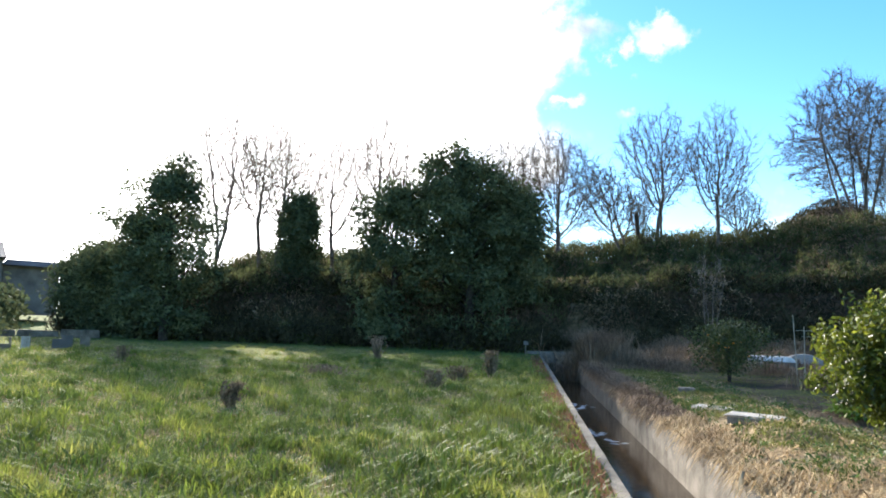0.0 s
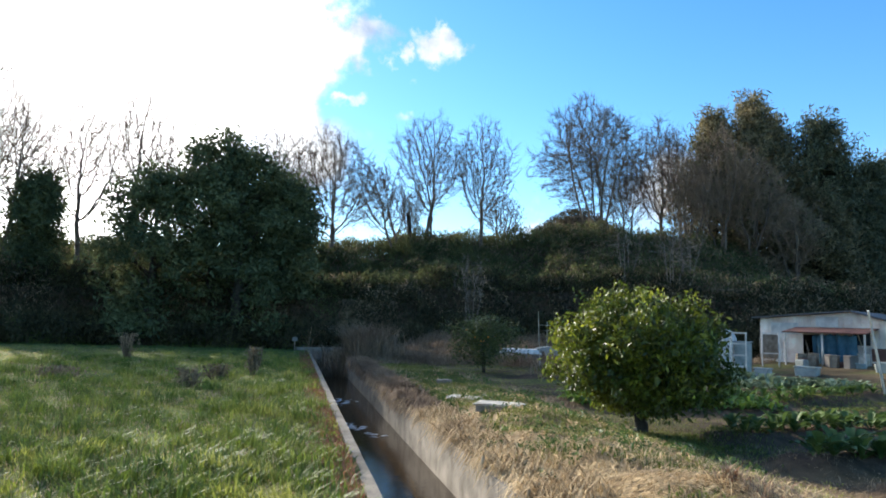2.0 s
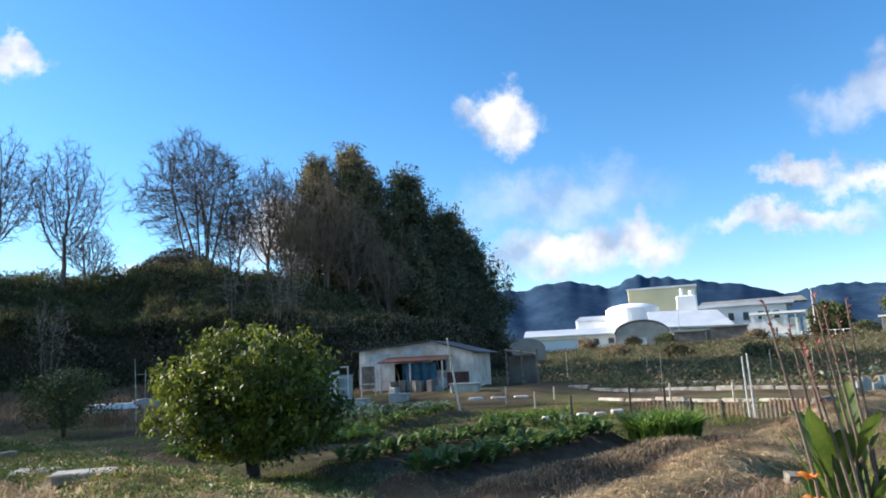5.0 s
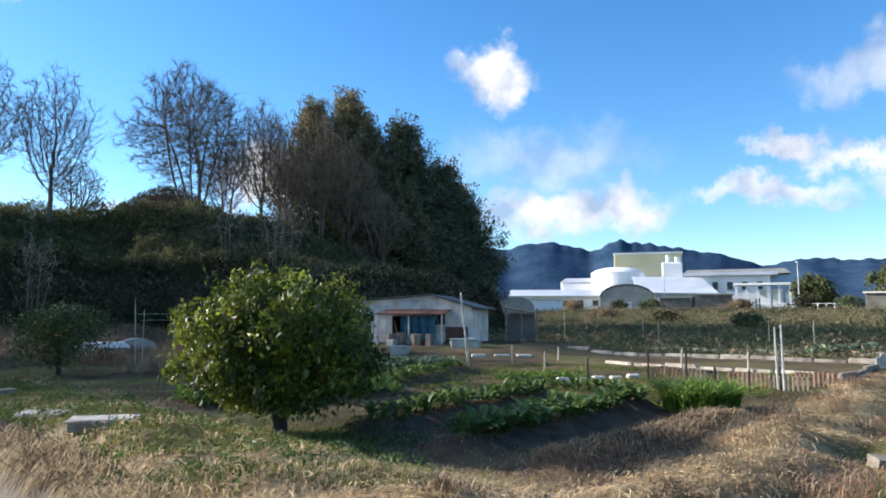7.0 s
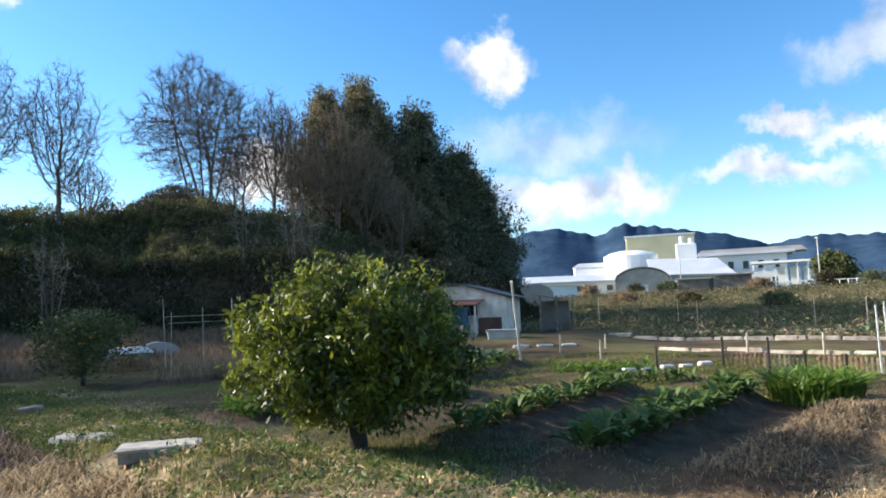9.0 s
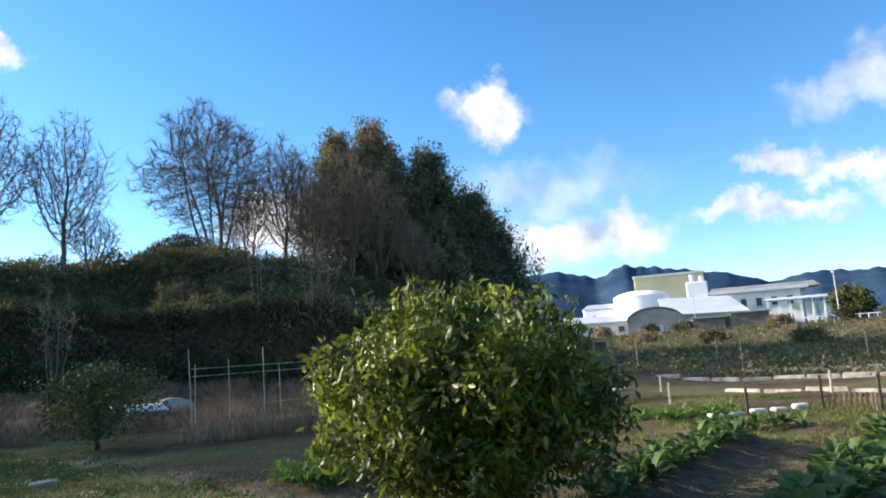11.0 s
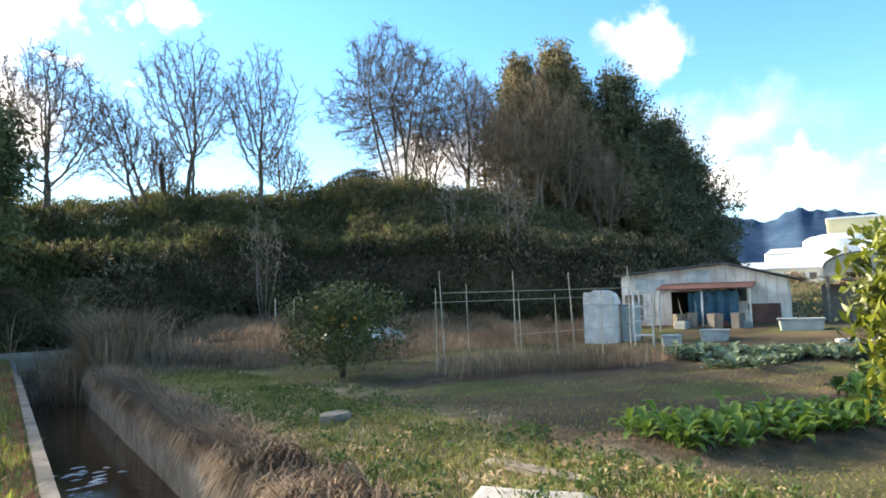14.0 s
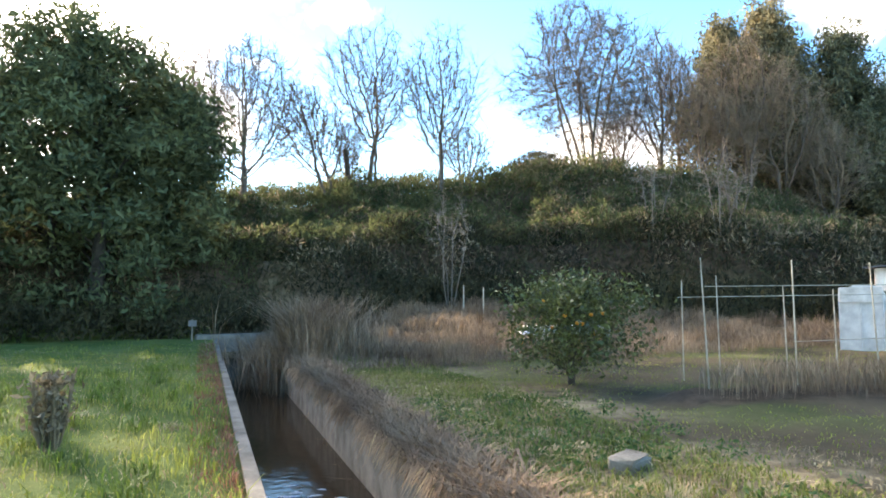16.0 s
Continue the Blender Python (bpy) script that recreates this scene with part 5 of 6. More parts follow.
run("corrugated_sheet", (22.5, 3.1), (29.5, 2.7), 11, 0.6, 0.42, 0.05, M_TEAL, "upright corrugated sheet edging a plot beside the path", "edging", "corrugated edging", 6)
run("timber_edging", (18.6, 3.5), (22.4, 3.1), 3, 1.2, 0.22, 0.12, M_WOOD, "old timber edging beside the straw path", "edging", "timber edging", 7)
for i, (x, y, h) in enumerate(((16.95, 9.1, 0.62), (17.85, 7.8, 0.72), (17.5, 6.7, 0.75), (17.1, 5.9, 0.5), (16.9, 5.1, 0.5), (17.6, 4.6, 0.55), (21.8, 8.2, 0.6), (21.6, 6.2, 0.6), (19.0, 11.5, 0.55), (20.5, 13.6, 0.6), (23.5, 13.4, 0.5))):
    pole("fence_post", (x, y, ground_at(x, y) - 0.05), (x + 0.02, y, ground_at(x, y) + h), 0.035, M_BARK_DARK if i < 6 else M_CANE, "short weathered fence post at a vegetable plot", "post", "plot posts")
for y in (4.32, 4.48):
    pole("pipe", (16.6 + (y - 4.3), y, LEVEL), (16.5 + (y - 4.3), y, 0.98 - (y - 4.3) * 0.4), 0.022, M_METAL, "tall galvanised pipe standing in a plot", "pipe", "pipes in the plot")
for k, (x, y) in enumerate(((18.0, 7.3), (17.7, 6.4), (17.6, 5.3), (17.5, 4.4), (18.3, 4.0))):
    panel = thing("picket_panel", x, y, ground_at(x, y), "low reddish slatted panel edging a vegetable plot", "fence panel", "slatted panels", rz=-75 - 6 * k)
    for i in range(9):
        part("slat", Shape().box(-0.4 + 0.1 * i, 0, 0, 0.05, 0.03, 0.34, bevel=0.006), M_PICKET if k % 2 == 0 else M_WOOD, panel)
    part("rail", Shape().box(0, 0.033, 0.26, 0.9, 0.03, 0.05, bevel=0.006), M_PICKET, panel)
box_far = thing("white_crate", 30.2, 1.3, ground_at(30.2, 1.3), "white box standing at the end of the straw path", "box", rz=5)
part("body", Shape().box(0, 0, 0, 1.6, 1.0, 0.55, bevel=0.03), M_WHITE, box_far)
part("lid", Shape().box(0, 0, 0.553, 1.8, 1.15, 0.08, bevel=0.03), M_PALE_WOOD, box_far)
bare_tree("bare_sapling", 40.5, 3.1, ground_at(40.5, 3.1), 2.2, 1.7, 2, 150, "small dark leafless sapling in dry grass", low=0.3, bark=M_BARK_DARK, twig=M_BARK_DARK, free=90)
for i, (x, y) in enumerate(((33.0, 18.0), (36.0, 14.0), (38.0, 9.0), (35.0, 6.5), (39.0, 16.0))):
    pole("stake", (x, y, ground_at(x, y)), (x, y, ground_at(x, y) + 1.5), 0.025, M_CANE, "thin stake in an overgrown plot", "stake", "stakes in far plots")


# ---- the field's dried shrubs ----
def stalks(name, x, y, tall, wide, count, seed, material, label):
    rng = np.random.default_rng(seed)
    root = thing(name, x, y, ground_at(x, y) - 0.02, label, "plant")
    s = Shape()
    for i in range(count):
        t, r = rng.uniform(0, 6.28), wide * 0.35 * math.sqrt(rng.uniform())
        d = Vector((math.cos(t) * r * rng.uniform(-0.5, 1.6), math.sin(t) * r * rng.uniform(-0.5, 1.6), tall * rng.uniform(0.3, 1.0)))
        b = Vector((math.cos(t) * r * 0.6, math.sin(t) * r * 0.6, 0))
        s.tube([b, b.lerp(b + d, 0.5) + Vector(rng.normal(0, 0.02, 3)), b + d], [0.012, 0.015, 0.022], 5)
    part("stem", s, material, root)
    n = count * 14
    pts = np.stack([rng.normal(0, wide * 0.28, n), rng.normal(0, wide * 0.28, n), rng.uniform(tall * 0.3, tall, n)], 1)
    part("dry_foliage", fast_mesh("dry_foliage", *leaf_cards(rng, pts, 0.035, upright=1.0, long=2.6), material), material, root)


stalks("dried_shrub", 1.15, 18.7, 0.8, 0.36, 30, 61, M_BROWNBUSH, "dried brown shrub of upright stalks in the grass")
stalks("dried_shrub", -2.8, 25.6, 0.9, 0.6, 22, 62, M_REED, "dried brown weed clump at the field's shaded edge")
stalks("dried_shrub", -0.4, 15.4, 0.45, 0.5, 18, 63, M_BROWNBUSH, "low dark weed clump in the meadow")
stalks("dried_shrub", 0.2, 17.0, 0.4, 0.6, 18, 64, M_BROWNBUSH, "low dark weed clump in the meadow")
stalks("dried_shrub", -3.6, 10.6, 0.42, 0.35, 16, 65, M_BROWNBUSH, "low dark weed clump in the meadow")
stalks("dried_shrub", -3.4, 17.6, 0.3, 0.9, 22, 66, M_REED, "flattened dried weed clump in the meadow")
stalks("dried_shrub", -10.0, 20.0, 0.5, 0.5, 16, 67, M_BROWNBUSH, "low dark weed clump in the meadow")


# ---- far buildings beyond the plots ----
def window_row(parent, x0, x1, y, z, count, wide, tall):
    for i in range(count):
        x = x0 + (x1 - x0) * (i + 0.5) / count
        w = part("window", Shape().box(x, y, z, wide, 0.12, tall), M_WINDOW, parent)
        part("sill", Shape().box(x, y - 0.05, z - 0.12, wide + 0.2, 0.2, 0.1), M_GREY_WALL, w)


def facing(name, left, right, base, label, category="building"):
    """A building whose front runs from left to right, as seen from the garden; returns it and the front's length."""
    ang = math.degrees(math.atan2(right[1] - left[1], right[0] - left[0]))
    base = base - 0.006 * max(0.0, left[0] - 20.0)
    return thing(name, left[0], left[1] + 0.0045 * left[0], base, label, category, rz=ang), math.hypot(right[0] - left[0], right[1] - left[1])


B, w = facing("factory_block", (139.0, 59.7), (143.8, 46.6), 2.0, "plain cream-clad factory block")
part("body", Shape().box(w / 2, 6, 0, w, 12, 13.9, bevel=0.1), M_CREAM, B)
part("parapet", Shape().box(w / 2, 6, 13.9, w + 0.4, 12.4, 0.35), M_FACTORY, B)
B, w = facing("storage_tank", (118.8, 56.1), (122.6, 46.7), 2.5, "white cylindrical factory tank with a shallow dome")
tank = bmesh.new()
bmesh.ops.create_cone(tank, cap_ends=True, segments=40, radius1=w / 2, radius2=w / 2, depth=8.2, matrix=Matrix.Translation((w / 2, w / 2, 4.1)))
me = bpy.data.meshes.new("body")
tank.to_mesh(me)
tank.free()
me.materials.append(M_FACTORY)
part("body", me, M_FACTORY, B)
dome = Shape().tube([(w / 2, w / 2, 8.2), (w / 2, w / 2, 8.8), (w / 2, w / 2, 9.2), (w / 2, w / 2, 9.35)], [w / 2 + 0.1, w / 2 * 0.82, w / 2 * 0.5, 0.4], 40)
part("dome", dome, M_FACTORY, B)
B, w = facing("factory_hall", (105.9, 48.3), (108.9, 40.3), 3.0, "grey factory hall with an arched roof")
s = Shape()
arc = [(0, 0), (0, 2.2)] + [(w / 2 - w / 2 * math.cos(a), 2.2 + 2.1 * math.sin(a)) for a in np.linspace(0.15, math.pi - 0.15, 13)] + [(w, 2.2), (w, 0)]
s.add([(x, y, z) for y in (0, 14) for x, z in arc], [(i, i + 1, len(arc) + i + 1, len(arc) + i) for i in range(len(arc) - 1)] + [tuple(range(len(arc))), tuple(range(2 * len(arc) - 1, len(arc) - 1, -1))])
part("body", s, M_GREY_WALL, B)
rim = Shape().tube([(x, -0.1, z + 0.1) for x, z in arc[1:-1]], [0.16] * (len(arc) - 2), 5)
part("eave", rim, M_DARK_ROOF, B)
B, w = facing("factory_hall", (107.5, 66.5), (118.0, 47.0), 3.0, "low white factory hall with a grey roof")
part("body", Shape().box(w / 2, 5, 0, w, 10, 2.9, bevel=0.05), M_FACTORY, B)
part("roof", Shape().sheet([(-0.6, -0.8, 2.95), (w + 0.6, -0.8, 2.95), (w + 0.6, 6, 4.3), (-0.6, 6, 4.3)], 0.3), M_FACTORY_ROOF, B)
window_row(B, 3, w - 3, -0.05, 1.2, 6, 1.0, 0.9)
B, w = facing("factory_hall", (120.9, 63.3), (124.0, 57.0), 3.0, "round-roofed white factory annex")
part("body", Shape().box(w / 2, 4, 0, w, 8, 6.0, bevel=0.3), M_FACTORY, B)
part("roof", Shape().box(w / 2, 4, 6.0, w * 1.05, 8.4, 0.9, 0, 0.7), M_FACTORY_ROOF, B)
B, w = facing("factory_hall", (113.0, 41.5), (116.0, 33.0), 3.0, "long white factory wing with sloping grey roofs")
part("body", Shape().box(w / 2, 5, 0, w, 10, 3.2, bevel=0.05), M_FACTORY, B)
part("roof", Shape().sheet([(-3, -0.8, 3.3), (w + 1, -0.8, 3.0), (w - 1, 9, 6.2), (-4, 9, 6.6)], 0.3), M_FACTORY_ROOF, B)
window_row(B, 1, w - 1, -0.05, 1.1, 3, 0.9, 1.0)
B, w = facing("factory_vent", (126.5, 44.9), (127.6, 41.4), 6.0, "white roof vent tower of the factory")
part("body", Shape().box(w / 2, 1.5, 0, w, 3, 6.6, bevel=0.2), M_FACTORY, B)
part("pipe", Shape().tube([(w * 0.3, 1.5, 6.6), (w * 0.3, 1.5, 8.0)], [0.4, 0.4], 10), M_FACTORY, B)
part("pipe", Shape().tube([(w * 0.75, 1.5, 6.6), (w * 0.75, 1.5, 7.6)], [0.5, 0.5], 10), M_FACTORY, B)
B, w = facing("factory_office", (125.1, 39.2), (128.3, 26.5), 3.0, "two-storey white factory office with a flat roof")
part("body", Shape().box(w / 2, 5, 0, w, 10, 6.6, bevel=0.05), M_FACTORY, B)
part("roof", Shape().box(w / 2, 5, 6.62, w + 2.4, 12.0, 0.55), M_FACTORY_ROOF, B)
window_row(B, 0.5, w - 0.5, -0.05, 4.2, 5, 0.9, 1.3)
window_row(B, 0.5, w - 0.5, -0.05, 1.0, 4, 1.0, 1.5)
part("roof_ledge", Shape().box(w / 2 + 1, 12, 7.5, w + 6, 6, 0.9, 0, 0.9), M_GREY_WALL, B)
B, w = facing("carport", (118.5, 29.8), (120.5, 20.5), 3.3, "white steel canopy in front of the factory", "canopy")
part("roof", Shape().box(w / 2, 2, 4.1, w + 0.8, 5, 0.35), M_FACTORY, B)
for i in range(7):
    part("post", Shape().box(w * i / 6, 0, 0, 0.22, 0.22, 4.1), M_FACTORY, B)
for i in range(3):
    part("screen", Shape().box(w * (0.45 + 0.2 * i), 2.5, 0.6, w * 0.16, 0.15, 2.9), M_FACTORY, B)
part("rail", Shape().box(w / 2, -0.2, 1.0, w, 0.1, 0.12), M_FACTORY, B)
for i, (a, b, tall) in enumerate((((95.3, 34.6), (96.5, 30.6), 1.7), ((96.7, 30.0), (98.0, 25.4), 2.1), ((95.5, 9.6), (95.5, 4.4), 1.9), ((100.5, -3.2), (100.5, -7.5), 1.8))):
    B, w = facing("storage_hut", a, b, 2.9, "low dark storage hut at the edge of the plots", "hut")
    part("body", Shape().box(w / 2, 1.5, 0, w, 3, tall, bevel=0.05), M_DARK_WALL if i < 3 else M_FACTORY, B)
    part("roof", Shape().box(w / 2, 1.5, tall, w + 0.5, 3.6, 0.2), M_GREY_WALL if i < 2 else M_WHITE, B)
B, w = facing("apartment_building", (140.5, 5.4), (140.0, -16.0), 3.2, "three-storey beige building with a wide dark hipped roof")
part("wall", Shape().box(w / 2, 8, 0, w, 16, 9.2, bevel=0.1), mat("beige_render", (0.36, 0.31, 0.26), (0.46, 0.41, 0.35), 0.3, 0.9, 0.0), B)
part("roof", Shape().box(w / 2, 8, 9.22, w + 3.4, 19, 3.0, 0, 0.55), M_DARK_ROOF, B)
part("roof_lantern", Shape().box(w / 2 + 3, 8, 12.0, 9, 4, 1.4), M_DARK_WALL, B)
for z in (3.0, 6.1):
    part("balcony", Shape().box(w / 2, -0.6, z, w + 0.4, 1.2, 0.9), M_GREY_WALL, B)
for z in (1.2, 4.3, 7.4):
    window_row(B, 1, w - 1, -0.06, z, 6, 1.6, 1.2)
for x, y, tall, wide, seed in ((109.5, 17.3, 4.6, 5.0, 81), (100.5, 6.1, 5.6, 6.2, 82), (100.8, -2.6, 5.0, 6.0, 83)):
    leafy_tree("garden_tree", x, y, ground_at(x, y), tall, wide, seed, "round green garden tree in front of far buildings", M_BAMBOO, 5000, 0.3, "round", trunk=0.2, group="far garden trees", clump=1.0, clumps=70)
B, w = facing("round_hut", (60.4, 39.6), (62.5, 36.4), 1.4, "small grey arched store behind the shed", "hut")
arc2 = [(0, 0), (0, 1.2)] + [(w / 2 - w / 2 * math.cos(a), 1.2 + 1.1 * math.sin(a)) for a in np.linspace(0.2, math.pi - 0.2, 9)] + [(w, 1.2), (w, 0)]
part("body", Shape().add([(x, y, z) for y in (0, 5) for x, z in arc2], [(i, i + 1, len(arc2) + i + 1, len(arc2) + i) for i in range(len(arc2) - 1)] + [tuple(range(len(arc2))), tuple(range(2 * len(arc2) - 1, len(arc2) - 1, -1))]), M_GREY_WALL, B)

for a, b, tall, mt, label in (((99.1, 35.3), (101.9, 33.1), 1.8, M_GREY_WALL, "grey upright panel before the factory"), ((100.2, 31.7), (103.2, 28.3), 2.1, M_GREY_WALL, "grey upright panel before the factory"), ((90.0, 55.1), (95.1, 49.9), 1.7, M_FACTORY, "low white store before the factory"), ((97.5, 42.0), (98.6, 40.0), 1.5, M_FACTORY, "low white store before the factory")):
    B, w = facing("yard_store", a, b, 2.75, label, "hut")
    part("body", Shape().box(w / 2, 0.6, -0.3, w, 1.2, tall + 0.3, bevel=0.05), mt, B)
    part("roof", Shape().box(w / 2, 0.6, tall, w + 0.3, 1.6, 0.12), M_FACTORY_ROOF, B)
fence, w = facing("yard_fence", (101.4, 27.4), (104.2, 12.0), 2.6, "white tubular fence along the factory yard", "fence")
for i in range(17):
    part("post", Shape().tube([(w * i / 16, 0, -0.3), (w * i / 16, 0, 1.3)], [0.05, 0.05], 5), M_FACTORY, fence)
for h in (0.5, 1.25):
    part("rail", Shape().tube([(0, 0, h), (w, 0, h)], [0.045, 0.045], 5), M_FACTORY, fence)
for x, y, tall in ((104.5, 18.7, 6.8), (103.0, 9.2, 4.2), (101.0, 3.6, 3.8), (106.0, 38.0, 5.6)):
    z = ground_at(x, y)
    lamp = thing("street_lamp", x, y, z - 0.2, "slender grey lamp post at the factory yard", "lamp post", "yard lamp posts")
    part("post", Shape().tube([(0, 0, 0), (0, 0, tall)], [0.09, 0.06], 6), M_METAL, lamp)
    part("head", Shape().box(-0.3, 0, tall, 0.8, 0.25, 0.14, bevel=0.03), M_FACTORY, lamp)
for i, (x, y, tall, wide) in enumerate(((92, 47, 1.7, 3.2), (94, 40.5, 1.3, 2.6), (96, 36.5, 1.5, 3.4), (97, 24.5, 1.4, 3.0), (98, 17, 1.9, 3.0), (97, 12, 1.5, 3.6), (95.5, -1, 1.6, 3.4), (88, 58, 2.2, 4.0), (97.5, 8.2, 2.4, 2.4), (72, 33, 1.1, 3.0), (66, 24, 0.9, 2.6), (60, 15, 1.0, 2.4))):
    leafy_tree("rank_shrub", x, y, ground_at(x, y), tall, wide, 500 + i, "brown and olive scrub at the edge of the plots", (M_BROWNBUSH, M_DARKBUSH, M_EVERGREEN)[i % 3], 1800, 0.13, "round", trunk=0.06, clump=0.5, clumps=36, group="scrub by the plots", crown_low=0.05)

# ---- house and clutter across the meadow ----
H, w = facing("house", (-43.6, 54.2), (-35.5, 60.0), 0.4, "two-storey house with a dark tiled hipped roof", "house")
part("wall", Shape().box(w * 0.28, 4, 0, w * 0.56, 8, 5.0, bevel=0.05), M_DARK_WALL, H)
part("wall", Shape().box(w * 0.78, 4, 0, w * 0.44, 7, 4.3, bevel=0.05), M_DARK_WALL, H)
part("roof", Shape().add([(-0.9, -0.9, 4.9), (w * 0.58, -0.9, 4.9), (w * 0.58, 8.9, 4.9), (-0.9, 8.9, 4.9), (w * 0.55, 4, 6.6), (w * 0.3, 4, 6.5)], [(0, 1, 4, 5), (1, 2, 4), (2, 3, 5, 4), (3, 0, 5), (3, 2, 1, 0)]), M_DARK_ROOF, H)
part("roof", Shape().box(w * 0.8, 4, 4.31, w * 0.5, 8.6, 0.5, 0, 0.85), M_DARK_ROOF, H)
for px in (0.12, 0.4):
    win = part("window", Shape().box(w * px, -0.05, 3.0, 1.3, 0.12, 1.1), M_WINDOW, H)
    part("sill", Shape().box(w * px, -0.12, 2.85, 1.5, 0.2, 0.1), M_GREY_WALL, win)
part("antenna", Shape().tube([(w * 0.93, 4, 4.7), (w * 0.93, 4, 6.6)], [0.04, 0.04], 5), M_METAL, H)
rng = np.random.default_rng(71)
for i in range(8):
    x, y = -16.5 + 0.3 * i + rng.uniform(-0.5, 0.5), 19.6 + 0.95 * i + rng.uniform(-0.3, 0.3)
    mt = (M_PALE_WOOD, M_GREY_WALL, M_WOOD, M_WOOD, M_DARK_WALL)[int(rng.integers(0, 5))]
    p = thing("makeshift_fence", x, y, ground_at(x, y), "makeshift upright board screening a garden plot", "panel", "makeshift fence", rz=70 + rng.uniform(-12, 12))
    part("sheet", Shape().box(0, 0, 0.05, rng.uniform(0.25, 0.55), 0.03, 0.34 * rng.uniform(0.5, 1.5), bevel=0.01), mt, p)
    part("stake", Shape().box(0.2, 0.04, -0.1, 0.05, 0.04, 0.6), M_WOOD, p)
for i, (x, y, s) in enumerate(((-19, 26, 1.2), (-24, 31, 1.6), (-21, 24, 0.9), (-27, 38, 2.0), (-31, 45, 2.4))):
    leafy_tree("garden_shrub", x, y, ground_at(x, y), s * 1.2, s * 1.4, 90 + i, "low dark garden shrub beyond the meadow", M_EVERGREEN, 1500, 0.1 * s, "round", trunk=0.05, clump=0.4 * s, clumps=30, group="garden shrubs")
run("low_wall", (-28, 32), (-19, 36), 5, 1.0, 0.5, 0.2, M_COPING, "low pale garden wall beyond the meadow", "wall", "garden wall", 9)


# ---- grass and weeds ----
def grass(name, pts_fn, count, height, width, lean, material, label, seed, tall_by=None, category="grass"):
    rng = np.random.default_rng(seed)
    x, y = pts_fn(rng, count)
    z = land(x, y) - 0.01
    h = height * rng.uniform(0.5, 1.35, len(x))
    if tall_by is not None:
        h = h * tall_by(x, y)
    me = fast_mesh(name, *blade_cards(rng, np.stack([x, y, z], 1), h, width, lean), material)
    tagged(new(name, me), label, category, kind="stuff")


def meadow_points(rng, n):
    y = np.clip(2.6 + 31 * rng.uniform(0, 1, n) ** 1.7 - 1.2 * rng.uniform(0, 1, n) ** 3 * 2, -6, 34.2)
    x = edge_x(y) - 0.16 - (2.2 + 0.85 * np.maximum(y, 0)) * rng.uniform(0, 1, n) ** 1.15 * rng.uniform(0.8, 1.3, n)
    return x, y


def tuft_height(x, y):
    return 0.45 + 1.7 * smooth(0.2, 0.75, wobble(x, y, 1.9, 2.0)) + 0.5 * wobble(x, y, 6.0, 1.0) ** 2 + 0.5 * smooth(0.4, 0.8, wobble(x, y, 0.7, 5.0))


grass("meadow_grass", meadow_points, 160000, 0.105, 0.011, 0.6, M_GRASS, "short green meadow grass in tufts", 1, tuft_height)
grass("meadow_straw", lambda rng, n: (lambda xy, ok: (xy[0][ok], xy[1][ok]))(*(lambda xy: (xy, rng.uniform(size=n) < 1.0 - 0.75 * smooth(-4, 0, xy[0] + 2 * wobble(xy[0], xy[1], 0.8))))(meadow_points(rng, n))), 105000, 0.085, 0.009, 0.9, M_STRAW, "dry straw-coloured blades among the meadow grass", 2)


def outer_meadow(rng, n):
    y = rng.uniform(-7, 36, n)
    x = edge_x(y) - 0.16 - 30 * rng.uniform(0, 1, n) ** 1.3
    ok = (y < 3.2 + rng.normal(0, 0.6, n)) | (edge_x(y) - x > 2.0 + 0.8 * y + rng.normal(0, 1.0, n))
    return x[ok], y[ok]


grass("outer_meadow_grass", outer_meadow, 80000, 0.10, 0.014, 0.7, M_GRASS, "short green meadow grass further out", 26)


def tussock_points(rng, n):
    k = n // 60
    y = 3.6 + 22 * rng.uniform(0, 1, k) ** 1.5
    x = edge_x(y) - 0.4 - (2.0 + 0.8 * y) * rng.uniform(0, 1, k)
    r = rng.uniform(0.06, 0.17, k)
    x, y, r = np.repeat(x, 60), np.repeat(y, 60), np.repeat(r, 60)
    return x + r * rng.normal(size=len(x)), y + r * rng.normal(size=len(x))


grass("meadow_tussocks", tussock_points, 60000, 0.21, 0.013, 0.75, M_TUSSOCK, "rank dark green tussocks in the meadow", 21)
grass("withered_tussocks", tussock_points, 6000, 0.11, 0.010, 1.0, M_STRAW, "withered tussocks in the meadow", 22)


def verge_points(rng, n):
    y = 2.5 + 30 * rng.uniform(0, 1, n) ** 1.4
    return edge_x(y) - 0.17 - 0.4 * rng.uniform(0, 1, n) ** 2, y


grass("reddish_weeds", verge_points, 7000, 0.10, 0.012, 0.6, M_RED_GRASS, "reddish weeds along the ditch coping", 3)


def far_bank(rng, n):
    y = -2 + 34 * rng.uniform(0, 1, n) ** 1.2
    u = 1.4 + 2.7 * rng.uniform(0, 1, n) ** 1.4
    return edge_x(y) + u, y


def near_bank(rng, n):
    x, y = far_bank(rng, n)
    ok = rng.uniform(0, 1, n) > smooth(4.5, 9, y) * 0.93
    return x[ok], y[ok]


def bank_height(x, y):
    return 0.5 + 0.9 * smooth(-0.3, 0.6, wobble(x, y, 1.1, 6.0))


